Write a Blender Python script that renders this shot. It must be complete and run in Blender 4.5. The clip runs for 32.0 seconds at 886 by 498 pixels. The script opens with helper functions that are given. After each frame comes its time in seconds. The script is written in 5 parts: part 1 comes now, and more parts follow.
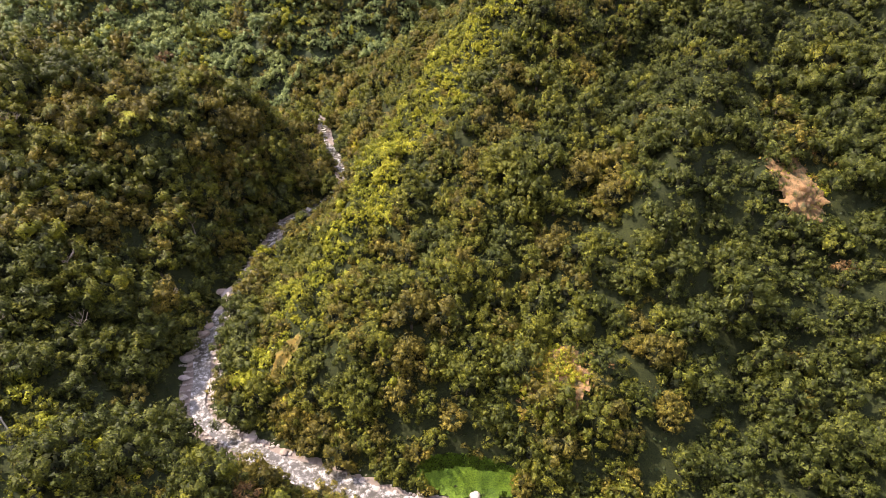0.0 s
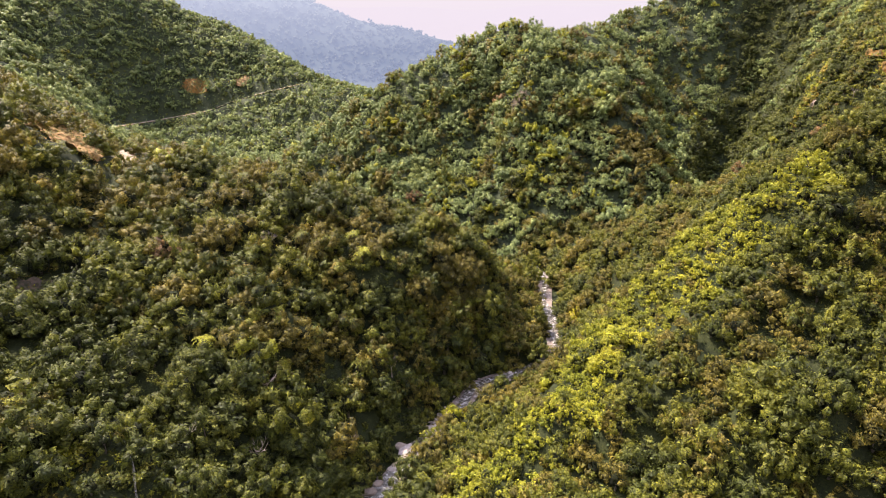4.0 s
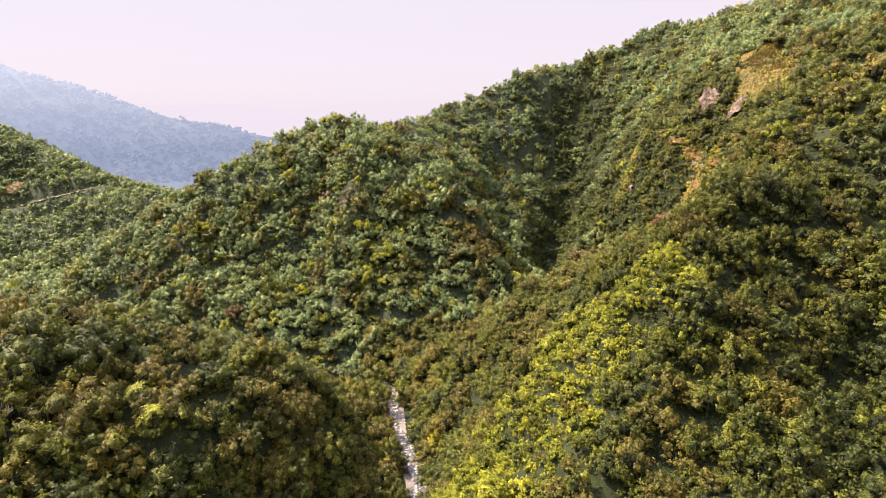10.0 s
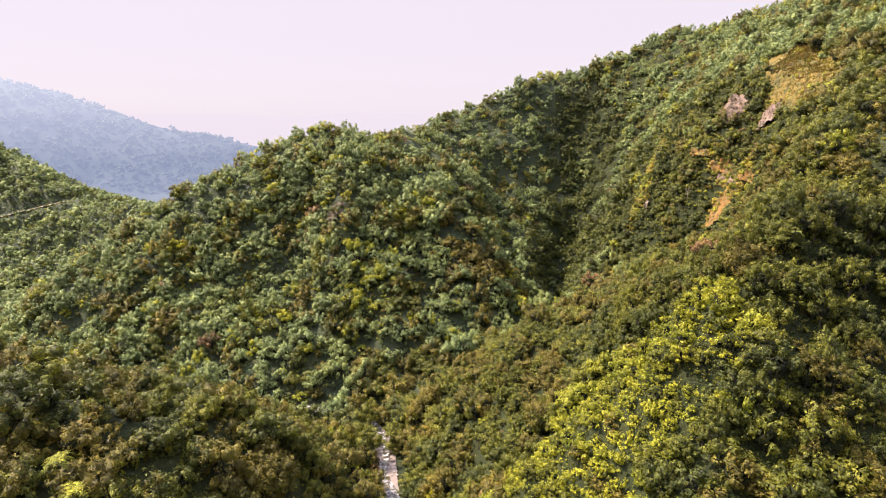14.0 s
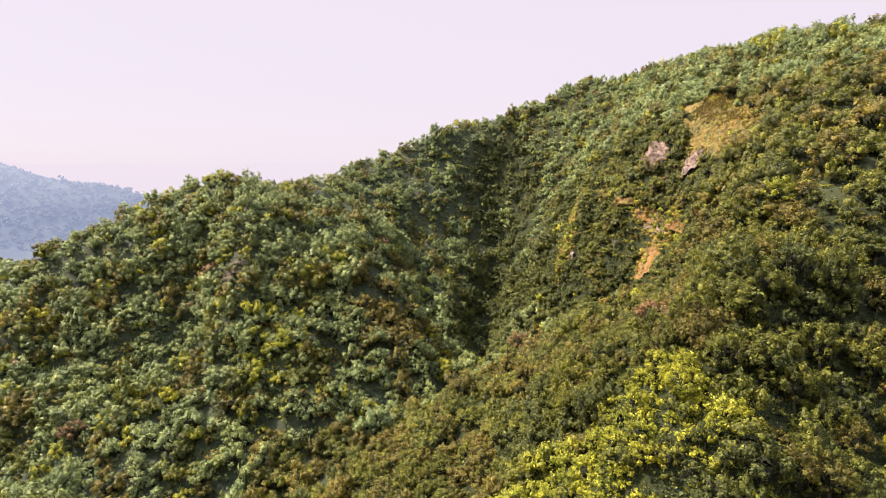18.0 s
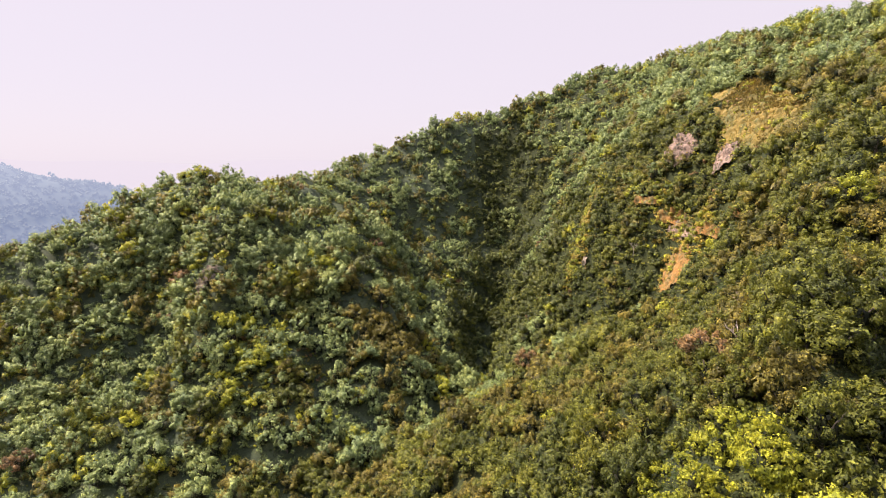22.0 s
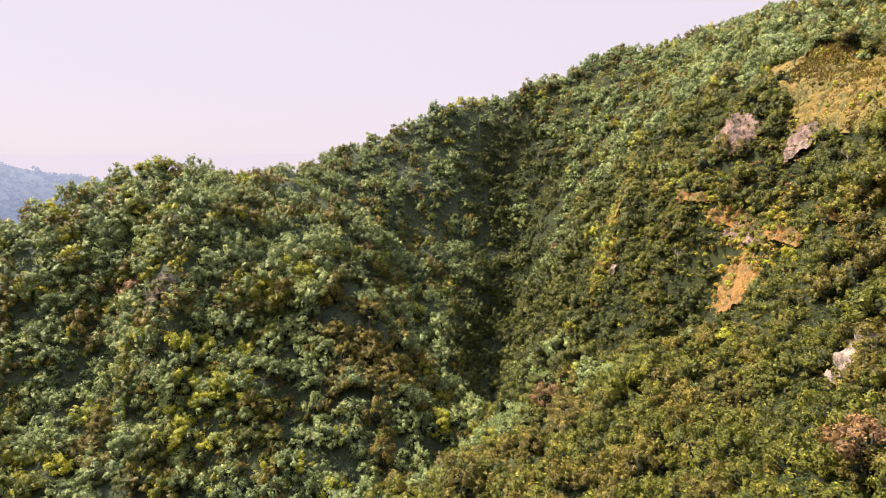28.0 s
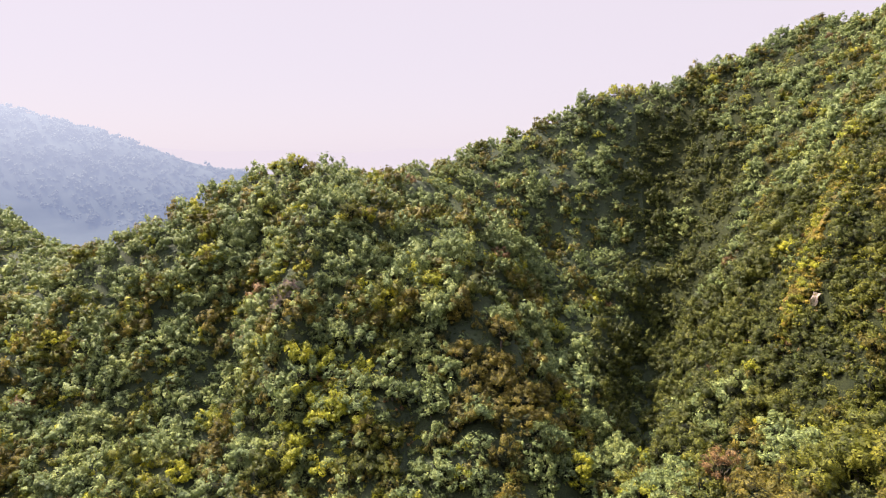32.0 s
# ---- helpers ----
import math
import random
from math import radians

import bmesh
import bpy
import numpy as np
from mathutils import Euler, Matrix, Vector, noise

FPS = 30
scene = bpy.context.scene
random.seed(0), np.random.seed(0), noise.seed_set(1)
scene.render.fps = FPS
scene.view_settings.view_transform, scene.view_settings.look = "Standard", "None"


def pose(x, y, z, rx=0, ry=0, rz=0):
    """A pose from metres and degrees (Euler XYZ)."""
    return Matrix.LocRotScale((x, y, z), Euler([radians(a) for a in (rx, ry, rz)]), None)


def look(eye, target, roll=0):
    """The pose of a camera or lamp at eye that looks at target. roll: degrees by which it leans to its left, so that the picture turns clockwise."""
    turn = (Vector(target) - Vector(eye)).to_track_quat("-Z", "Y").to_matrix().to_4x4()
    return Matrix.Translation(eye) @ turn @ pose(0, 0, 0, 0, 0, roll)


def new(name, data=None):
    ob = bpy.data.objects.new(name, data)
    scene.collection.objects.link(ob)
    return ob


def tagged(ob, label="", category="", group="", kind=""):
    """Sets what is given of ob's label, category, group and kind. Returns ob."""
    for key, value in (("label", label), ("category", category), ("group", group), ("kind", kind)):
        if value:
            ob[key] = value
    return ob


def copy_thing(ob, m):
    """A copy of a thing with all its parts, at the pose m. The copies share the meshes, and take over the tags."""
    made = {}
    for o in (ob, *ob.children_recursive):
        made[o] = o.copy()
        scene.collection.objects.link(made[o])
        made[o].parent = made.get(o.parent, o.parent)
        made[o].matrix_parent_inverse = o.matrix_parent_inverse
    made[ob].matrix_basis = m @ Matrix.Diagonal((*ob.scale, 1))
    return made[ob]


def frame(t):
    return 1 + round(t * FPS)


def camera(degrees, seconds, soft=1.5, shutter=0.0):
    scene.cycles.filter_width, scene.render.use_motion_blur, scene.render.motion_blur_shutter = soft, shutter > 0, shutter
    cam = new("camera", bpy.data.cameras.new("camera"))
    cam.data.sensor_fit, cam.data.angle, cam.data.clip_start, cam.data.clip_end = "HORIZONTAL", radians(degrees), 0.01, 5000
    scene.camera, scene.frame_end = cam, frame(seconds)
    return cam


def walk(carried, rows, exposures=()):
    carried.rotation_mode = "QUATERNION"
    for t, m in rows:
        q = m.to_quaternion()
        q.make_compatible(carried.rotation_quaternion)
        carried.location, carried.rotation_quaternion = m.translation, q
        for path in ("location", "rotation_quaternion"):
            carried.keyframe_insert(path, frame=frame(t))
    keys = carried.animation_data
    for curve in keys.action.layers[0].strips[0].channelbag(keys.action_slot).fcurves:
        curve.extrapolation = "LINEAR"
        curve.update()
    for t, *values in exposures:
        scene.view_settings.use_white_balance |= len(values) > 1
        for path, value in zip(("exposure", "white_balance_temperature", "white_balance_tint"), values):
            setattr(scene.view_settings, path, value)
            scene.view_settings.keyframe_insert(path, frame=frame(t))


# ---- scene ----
cam = camera(74.0, 32.0, soft=0.4)
PATH = [
    (0, (7.77, -58.18, 147.16), (17.387, 21.977, 88.145), -0.27),
    (0.5, (7.95, -55.65, 146.94), (13.507, 24.935, 87.987), -0.22),
    (1, (8.05, -52.93, 146.77), (8.865, 27.892, 87.884), -0.14),
    (1.5, (7.92, -50.05, 146.70), (4.268, 30.705, 87.840), 0.02),
    (2, (7.63, -46.87, 146.67), (-1.044, 33.547, 87.870), 0.13),
    (2.5, (7.17, -43.49, 146.63), (-6.786, 37.606, 89.806), 0.21),
    (3, (6.74, -40.15, 146.52), (-12.961, 43.150, 94.828), 0.25),
    (3.5, (6.05, -36.70, 146.29), (-18.254, 48.815, 100.509), 0.23),
    (4, (5.08, -33.04, 146.07), (-20.790, 55.759, 108.039), 0.10),
    (4.5, (4.02, -29.44, 145.75), (-22.833, 62.730, 117.747), -0.01),
    (6.5, (1.34, -16.96, 144.54), (-15.120, 80.477, 129.178), -0.44),
    (7, (0.77, -13.81, 144.40), (-5.276, 84.818, 129.011), -0.19),
    (7.5, (0.35, -10.59, 144.30), (0.091, 88.218, 128.938), -0.15),
    (8, (0.13, -7.24, 144.23), (0.015, 91.563, 128.826), -0.08),
    (8.5, (0.04, -3.70, 144.13), (-0.010, 95.093, 128.676), -0.07),
    (9, (0.00, -0.00, 144.00), (0.000, 98.561, 127.098), -0.05),
    (9.5, (-0.00, 3.89, 143.86), (0.053, 101.655, 122.827), -0.03),
    (10, (-0.01, 7.98, 143.67), (0.047, 105.113, 119.891), -0.07),
    (10.5, (-0.08, 12.17, 143.43), (0.047, 109.304, 119.677), -0.04),
    (11, (-0.23, 16.45, 143.14), (-0.043, 113.596, 119.428), -0.07),
    (11.5, (-0.41, 20.82, 142.84), (-0.107, 117.992, 119.205), -0.04),
    (12, (-0.57, 25.24, 142.57), (-0.184, 122.408, 118.932), 0.01),
    (12.5, (-0.65, 29.64, 142.34), (-0.190, 126.803, 118.677), 0.05),
    (13, (-0.62, 34.00, 142.17), (-0.121, 131.219, 118.764), 0.13),
    (13.5, (-0.48, 38.28, 142.01), (-0.035, 135.593, 118.999), 0.09),
    (15.5, (1.35, 54.33, 141.62), (5.794, 152.798, 124.767), 0.00),
    (16, (1.99, 57.95, 141.56), (12.464, 156.233, 126.343), 0.05),
    (16.5, (2.66, 61.56, 141.46), (16.251, 159.601, 127.225), 0.04),
    (17, (3.32, 65.23, 141.29), (17.249, 163.283, 127.437), 0.12),
    (17.5, (3.95, 69.02, 141.07), (17.824, 167.079, 127.179), 0.07),
    (18, (4.64, 72.87, 140.79), (18.489, 170.923, 126.828), 0.09),
    (18.5, (5.44, 76.74, 140.48), (19.276, 174.797, 126.550), 0.06),
    (19, (6.34, 80.68, 140.24), (20.076, 178.747, 126.271), 0.04),
    (19.5, (7.27, 84.76, 140.13), (20.922, 182.825, 126.106), 0.04),
    (20, (8.19, 88.89, 140.09), (21.795, 186.957, 126.063), 0.05),
    (20.5, (9.09, 93.09, 140.07), (22.601, 191.158, 125.959), 0.04),
    (21, (10.00, 97.30, 140.02), (23.448, 195.360, 125.788), 0.04),
    (21.5, (10.93, 101.45, 139.93), (24.294, 199.516, 125.603), 0.06),
    (22, (11.86, 105.53, 139.78), (25.153, 203.593, 125.368), 0.07),
    (22.5, (12.76, 109.54, 139.57), (25.947, 207.605, 125.131), 0.05),
    (23, (13.64, 113.47, 139.33), (26.759, 211.568, 125.025), 0.00),
    (23.5, (14.55, 117.39, 139.03), (27.488, 215.506, 124.680), -0.01),
    (24, (15.29, 121.29, 138.72), (28.162, 219.426, 124.447), -0.03),
    (24.5, (15.92, 125.15, 138.44), (28.755, 223.300, 124.219), -0.03),
    (25, (16.55, 129.00, 138.13), (29.305, 227.165, 123.964), 0.05),
    (25.5, (17.17, 132.88, 137.78), (29.849, 231.065, 123.660), 0.14),
    (27.5, (19.45, 149.21, 137.27), (32.125, 247.283, 122.422), -0.06),
    (28, (19.94, 153.17, 137.28), (32.602, 251.184, 122.006), 0.06),
    (28.5, (20.36, 157.24, 137.39), (33.093, 255.190, 121.778), 0.03),
    (29, (20.68, 161.37, 137.59), (33.527, 259.252, 121.673), 0.06),
    (29.5, (20.92, 165.54, 137.87), (31.600, 263.658, 121.790), 0.03),
    (30, (21.09, 169.68, 138.16), (26.819, 268.191, 121.963), 0.07),
    (30.5, (21.25, 173.69, 138.38), (21.756, 272.345, 122.036), -0.02),
    (31, (21.43, 177.55, 138.57), (17.709, 276.106, 122.051), -0.05),
    (31.5, (21.63, 181.29, 138.76), (14.297, 279.622, 122.125), -0.12),
    (32, (21.87, 184.96, 138.96), (10.961, 283.020, 122.688), -0.27),
]
walk(cam, [(t, look(eye, target, roll)) for t, eye, target, roll in PATH],
     exposures=[(0.0, 1.28, 6550, 25), (2.0, 1.38, 6550, 25), (5.0, 1.50, 6550, 25), (32.0, 1.42, 6550, 25)])

# ---- daylight ----
SUN_FROM = Vector((-0.56, 0.26, 0.80)).normalized()
world = bpy.data.worlds.new("hazy_sky")
scene.world = world
world.use_nodes = True
wn = world.node_tree.nodes
sky = wn.new("ShaderNodeTexSky")
sky.sky_type = "NISHITA"
sky.sun_disc = False
sky.sun_elevation = math.asin(SUN_FROM.z)
sky.sun_rotation = math.atan2(SUN_FROM.x, SUN_FROM.y)
sky.air_density, sky.dust_density, sky.ozone_density = 1.0, 1.0, 1.0
milk = wn.new("ShaderNodeMix")
milk.data_type = "RGBA"
milk.inputs[0].default_value = 0.97
toward = wn.new("ShaderNodeVectorMath")
toward.operation = "DOT_PRODUCT"
toward.inputs[1].default_value = SUN_FROM
place = wn.new("ShaderNodeTexCoord")
world.node_tree.links.new(place.outputs["Generated"], toward.inputs[0])
glare = wn.new("ShaderNodeValToRGB")  # thin haze, brighter on the sun's side
glare.color_ramp.elements[0].position, glare.color_ramp.elements[0].color = 0.8, (1.97, 1.93, 2.01, 1)
glare.color_ramp.elements[1].position, glare.color_ramp.elements[1].color = 1.0, (7.4, 7.1, 6.8, 1)
world.node_tree.links.new(toward.outputs["Value"], glare.inputs["Fac"])
parts = wn.new("ShaderNodeSeparateXYZ")
world.node_tree.links.new(place.outputs["Generated"], parts.inputs[0])
dome = wn.new("ShaderNodeValToRGB")  # a veiled sky grows brighter overhead
dome.color_ramp.elements[0].position, dome.color_ramp.elements[0].color = 0.36, (1.0, 1.0, 1.0, 1)
dome.color_ramp.elements[1].position, dome.color_ramp.elements[1].color = 0.80, (2.1, 2.32, 2.85, 1)
world.node_tree.links.new(parts.outputs["Z"], dome.inputs["Fac"])
veil = wn.new("ShaderNodeMix")
veil.data_type, veil.blend_type = "RGBA", "MULTIPLY"
veil.inputs[0].default_value = 1.0
world.node_tree.links.new(glare.outputs["Color"], veil.inputs[6])
world.node_tree.links.new(dome.outputs["Color"], veil.inputs[7])
world.node_tree.links.new(veil.outputs[2], milk.inputs[7])
world.node_tree.links.new(sky.outputs[0], milk.inputs[6])
world.node_tree.links.new(milk.outputs[2], wn["Background"].inputs["Color"])
wn["Background"].inputs["Strength"].default_value = 0.15
sun_data = bpy.data.lights.new("sun", "SUN")
sun_data.energy, sun_data.angle, sun_data.color = 5.0, radians(0.6), (1.0, 0.90, 0.70)
sun = new("sun", sun_data)
sun.matrix_world = look(SUN_FROM * 500, (0, 0, 0))


# ---- materials ----
def node_material(name):
    mat = bpy.data.materials.new(name)
    mat.use_nodes = True
    nt = mat.node_tree
    return mat, nt, nt.nodes["Principled BSDF"]


def noise_node(nt, scale, detail=4.0, rough=0.6):
    co = nt.nodes.new("ShaderNodeNewGeometry")
    n = nt.nodes.new("ShaderNodeTexNoise")
    n.inputs["Scale"].default_value, n.inputs["Detail"].default_value, n.inputs["Roughness"].default_value = scale, detail, rough
    nt.links.new(co.outputs["Position"], n.inputs["Vector"])
    return n.outputs["Fac"]


def ramp_node(nt, fac, *stops):
    r = nt.nodes.new("ShaderNodeValToRGB")
    els = r.color_ramp.elements
    while len(els) < len(stops):
        els.new(0.5)
    for e, (p, c) in zip(els, stops):
        e.position, e.color = p, (*c, 1)
    nt.links.new(fac, r.inputs["Fac"])
    return r.outputs["Color"]


def mix_node(nt, fac, a, b, kind="MIX"):
    m = nt.nodes.new("ShaderNodeMix")
    m.data_type, m.blend_type = "RGBA", kind
    for key, v in (("Factor", fac), ("A", a), ("B", b)):
        sock = [s for s in m.inputs if s.name == key and (s.type == "VALUE") == (key == "Factor") and (key == "Factor" or s.type == "RGBA")][0]
        if isinstance(v, (int, float)):
            sock.default_value = v
        elif isinstance(v, tuple):
            sock.default_value = (*v, 1)
        else:
            nt.links.new(v, sock)
    return [s for s in m.outputs if s.type == "RGBA"][0]


def bump_node(nt, bsdf, height, strength, distance):
    b = nt.nodes.new("ShaderNodeBump")
    b.inputs["Strength"].default_value, b.inputs["Distance"].default_value = strength, distance
    nt.links.new(height, b.inputs["Height"])
    nt.links.new(b.outputs["Normal"], bsdf.inputs["Normal"])


def foliage(name, dark, mid, light, gloss=0.55, thin=0.30, leaves=0.0):
    """Leaves: every spray takes its own shade, and patches of the wood differ; leaves is how many leaf clusters go to a metre, with gaps between them."""
    mat, nt, bsdf = node_material(name)
    geo = nt.nodes.new("ShaderNodeNewGeometry")
    leaf = ramp_node(nt, geo.outputs["Random Per Island"], (0.0, dark), (0.5, mid), (1.0, light))
    patch = ramp_node(nt, noise_node(nt, 0.045, 3), (0.3, (0.72, 0.76, 0.74)), (0.55, (1.0, 1.0, 1.0)), (0.75, (1.25, 1.15, 0.9)))
    crown = ramp_node(nt, noise_node(nt, 0.16, 2), (0.3, (0.72, 0.78, 0.8)), (0.7, (1.28, 1.2, 1.0)))
    fine = noise_node(nt, 2.4, 5, 0.75)
    tuft = ramp_node(nt, fine, (0.34, (0.34, 0.37, 0.38)), (0.52, (1.0, 1.0, 1.0)), (0.68, (1.75, 1.62, 1.2)))
    col = mix_node(nt, 1.0, leaf, patch, "MULTIPLY")
    col = mix_node(nt, 1.0, col, crown, "MULTIPLY")
    col = mix_node(nt, 1.0, col, tuft, "MULTIPLY")
    bump_node(nt, bsdf, fine, 0.7, 0.22)
    nt.links.new(col, bsdf.inputs["Base Color"])
    bsdf.inputs["Roughness"].default_value = gloss
    bsdf.inputs["Specular IOR Level"].default_value = 0.25
    tr = nt.nodes.new("ShaderNodeBsdfTranslucent")
    nt.links.new(col, tr.inputs["Color"])
    ms = nt.nodes.new("ShaderNodeMixShader")
    ms.inputs["Fac"].default_value = thin
    nt.links.new(bsdf.outputs[0], ms.inputs[1])
    nt.links.new(tr.outputs[0], ms.inputs[2])
    out = ms.outputs[0]
    if leaves:
        cell, edge, gap = (nt.nodes.new("ShaderNode" + k) for k in ("TexVoronoi", "Math", "BsdfTransparent"))
        cell.inputs["Scale"].default_value = leaves
        tint = ramp_node(nt, cell.outputs["Color"], (0.0, (0.50, 0.52, 0.50)), (0.55, (1.0, 1.0, 1.0)), (1.0, (1.75, 1.65, 1.4)))
        col = mix_node(nt, 1.0, col, tint, "MULTIPLY")
        nt.links.new(col, bsdf.inputs["Base Color"])
        nt.links.new(col, tr.inputs["Color"])
        nt.links.new(geo.outputs["Position"], cell.inputs["Vector"])
        edge.operation, edge.inputs[1].default_value = "LESS_THAN", 0.60
        nt.links.new(cell.outputs["Distance"], edge.inputs[0])
        cut = nt.nodes.new("ShaderNodeMixShader")
        nt.links.new(edge.outputs[0], cut.inputs["Fac"])
        nt.links.new(gap.outputs[0], cut.inputs[1])
        nt.links.new(out, cut.inputs[2])
        out = cut.outputs[0]
    nt.links.new(out, nt.nodes["Material Output"].inputs["Surface"])
    return mat


def broken(name, gap, a, b, scale, bump):
    """Bare rock or earth with growth and cracks in it."""
    mat, nt, bsdf = node_material(name)
    big, mid, small = noise_node(nt, scale, 5, 0.65), noise_node(nt, scale * 3.3, 5, 0.65), noise_node(nt, scale * 10, 4)
    tall = nt.nodes.new("ShaderNodeMapping")
    tall.inputs["Scale"].default_value = (1.0, 1.0, 0.3)
    for link in [k for k in nt.links if k.to_node.type == "TEX_NOISE" and k.to_socket.name == "Vector"]:
        source, noise_in = link.from_socket, link.to_socket
        if noise_in.node.outputs["Fac"] != small:
            nt.links.new(source, tall.inputs["Vector"])
            nt.links.new(tall.outputs["Vector"], noise_in)
    base = mix_node(nt, 0.5, ramp_node(nt, mid, (0.3, a), (0.68, b)), ramp_node(nt, small, (0.3, a), (0.7, b)))
    hole = mix_node(nt, 0.55, ramp_node(nt, big, (0.43, (0, 0, 0)), (0.50, (1, 1, 1))), ramp_node(nt, mid, (0.43, (0, 0, 0)), (0.52, (1, 1, 1))))
    nt.links.new(mix_node(nt, hole, gap, base), bsdf.inputs["Base Color"])
    bsdf.inputs["Roughness"].default_value = 0.92
    bump_node(nt, bsdf, small, 1.0, bump)
    return mat


def plain(name, a, b, scale, rough, bump=0.0, fine=8.0, metal=0.0):
    mat, nt, bsdf = node_material(name)
    big, small = noise_node(nt, scale, 5), noise_node(nt, scale * fine, 4)
    c = mix_node(nt, 0.45, ramp_node(nt, big, (0.3, a), (0.7, b)), ramp_node(nt, small, (0.3, a), (0.7, b)))
    nt.links.new(c, bsdf.inputs["Base Color"])
    bsdf.inputs["Roughness"].default_value, bsdf.inputs["Metallic"].default_value = rough, metal
    if bump:
        bump_node(nt, bsdf, small, 1.0, bump)
    return mat


LEAF_DARK = foliage("leaf_dark_green", (0.031, 0.042, 0.008), (0.066, 0.080, 0.013), (0.115, 0.132, 0.022), leaves=2.6)
LEAF_MID = foliage("leaf_fresh_green", (0.052, 0.062, 0.007), (0.104, 0.115, 0.012), (0.174, 0.184, 0.021), leaves=2.6)
LEAF_OLIVE = foliage("leaf_olive_brown", (0.062, 0.056, 0.010), (0.124, 0.108, 0.017), (0.195, 0.166, 0.027), leaves=2.6)
LEAF_LIGHT = foliage("leaf_yellow_green", (0.160, 0.174, 0.012), (0.240, 0.256, 0.016), (0.320, 0.334, 0.024), leaves=2.6)
# leaf colour paled and blued to stand for haze over the hills behind
LEAF_HAZED = foliage("leaf_paled_for_haze", (0.105, 0.144, 0.054), (0.165, 0.215, 0.080), (0.240, 0.296, 0.114), 0.6, leaves=1.7)
LEAF_RUST = foliage("leaf_rust_brown", (0.100, 0.058, 0.026), (0.185, 0.110, 0.048), (0.280, 0.175, 0.078), leaves=2.6)
# near-black leaf colour that paints the shade inside the crowns
CORE = foliage("painted_crown_shade", (0.010, 0.013, 0.004), (0.014, 0.018, 0.005), (0.018, 0.023, 0.006), 1.0, 0.0, 1.5)
# understorey leaf, darkened to paint shade into the gaps between crowns
LEAF_UNDER = foliage("understorey_leaf_gap_shade", (0.022, 0.036, 0.010), (0.042, 0.064, 0.016), (0.066, 0.095, 0.022), 0.5)
# yellow vine colour, its gold also standing for sunlight on the spur's edge
LEAF_GOLD = foliage("golden_sunlit_edge_vine", (0.15, 0.115, 0.016), (0.24, 0.185, 0.026), (0.33, 0.26, 0.040), leaves=2.6)
SPECIES = [LEAF_DARK, LEAF_MID, LEAF_OLIVE, LEAF_LIGHT, LEAF_HAZED, LEAF_RUST]
BARK = plain("grey_brown_bark", (0.06, 0.047, 0.035), (0.14, 0.115, 0.09), 1.5, 0.9, 0.03)
ROCK = plain("bare_pinkish_rock", (0.20, 0.13, 0.10), (0.42, 0.32, 0.27), 0.25, 0.85, 0.4)
STONE = plain("pale_river_stone", (0.17, 0.14, 0.12), (0.42, 0.37, 0.33), 0.5, 0.8, 0.05)
CLAY = plain("bare_orange_earth", (0.17, 0.095, 0.04), (0.31, 0.19, 0.075), 0.2, 0.95, 0.15)


# ---- lie of the land: crests, stream beds and benches, as (x, y, ground height) ----
RIVER = [(300, -200), (200, -60), (120, -10), (60, 6), (33, 22), (8, 27), (-14, 39), (-43, 54), (-56, 68), (-57, 90), (-52, 115), (-46, 145),
         (-38, 170), (-14, 190), (-10, 210), (-18, 240), (-26, 285), (-38, 304), (-64, 312), (-110, 312), (-170, 316), (-240, 338),
         (-330, 390), (-420, 470)]
ROADS = [
    [(-66, -45, 37), (-72, -25, 38), (-74, -8, 40), (-77, 6, 41), (-82, 15, 41), (-90, 19.5, 41.5), (-99, 18, 42), (-112, 22, 45), (-128, 40, 50), (-142, 58, 54),
     (-156, 71, 58), (-151, 90, 58), (-153, 110, 62), (-165, 130, 68), (-185, 150, 74), (-200, 168, 78), (-212, 184, 79), (-235, 207, 77), (-262, 235, 70)],
    [(-440, 380, 45), (-478, 440, 35), (-498, 490, 28), (-491, 515, 28), (-462, 526, 33), (-431, 533, 39), (-407, 537, 48), (-380, 540, 56), (-348, 541, 64), (-322, 548, 70)],
]
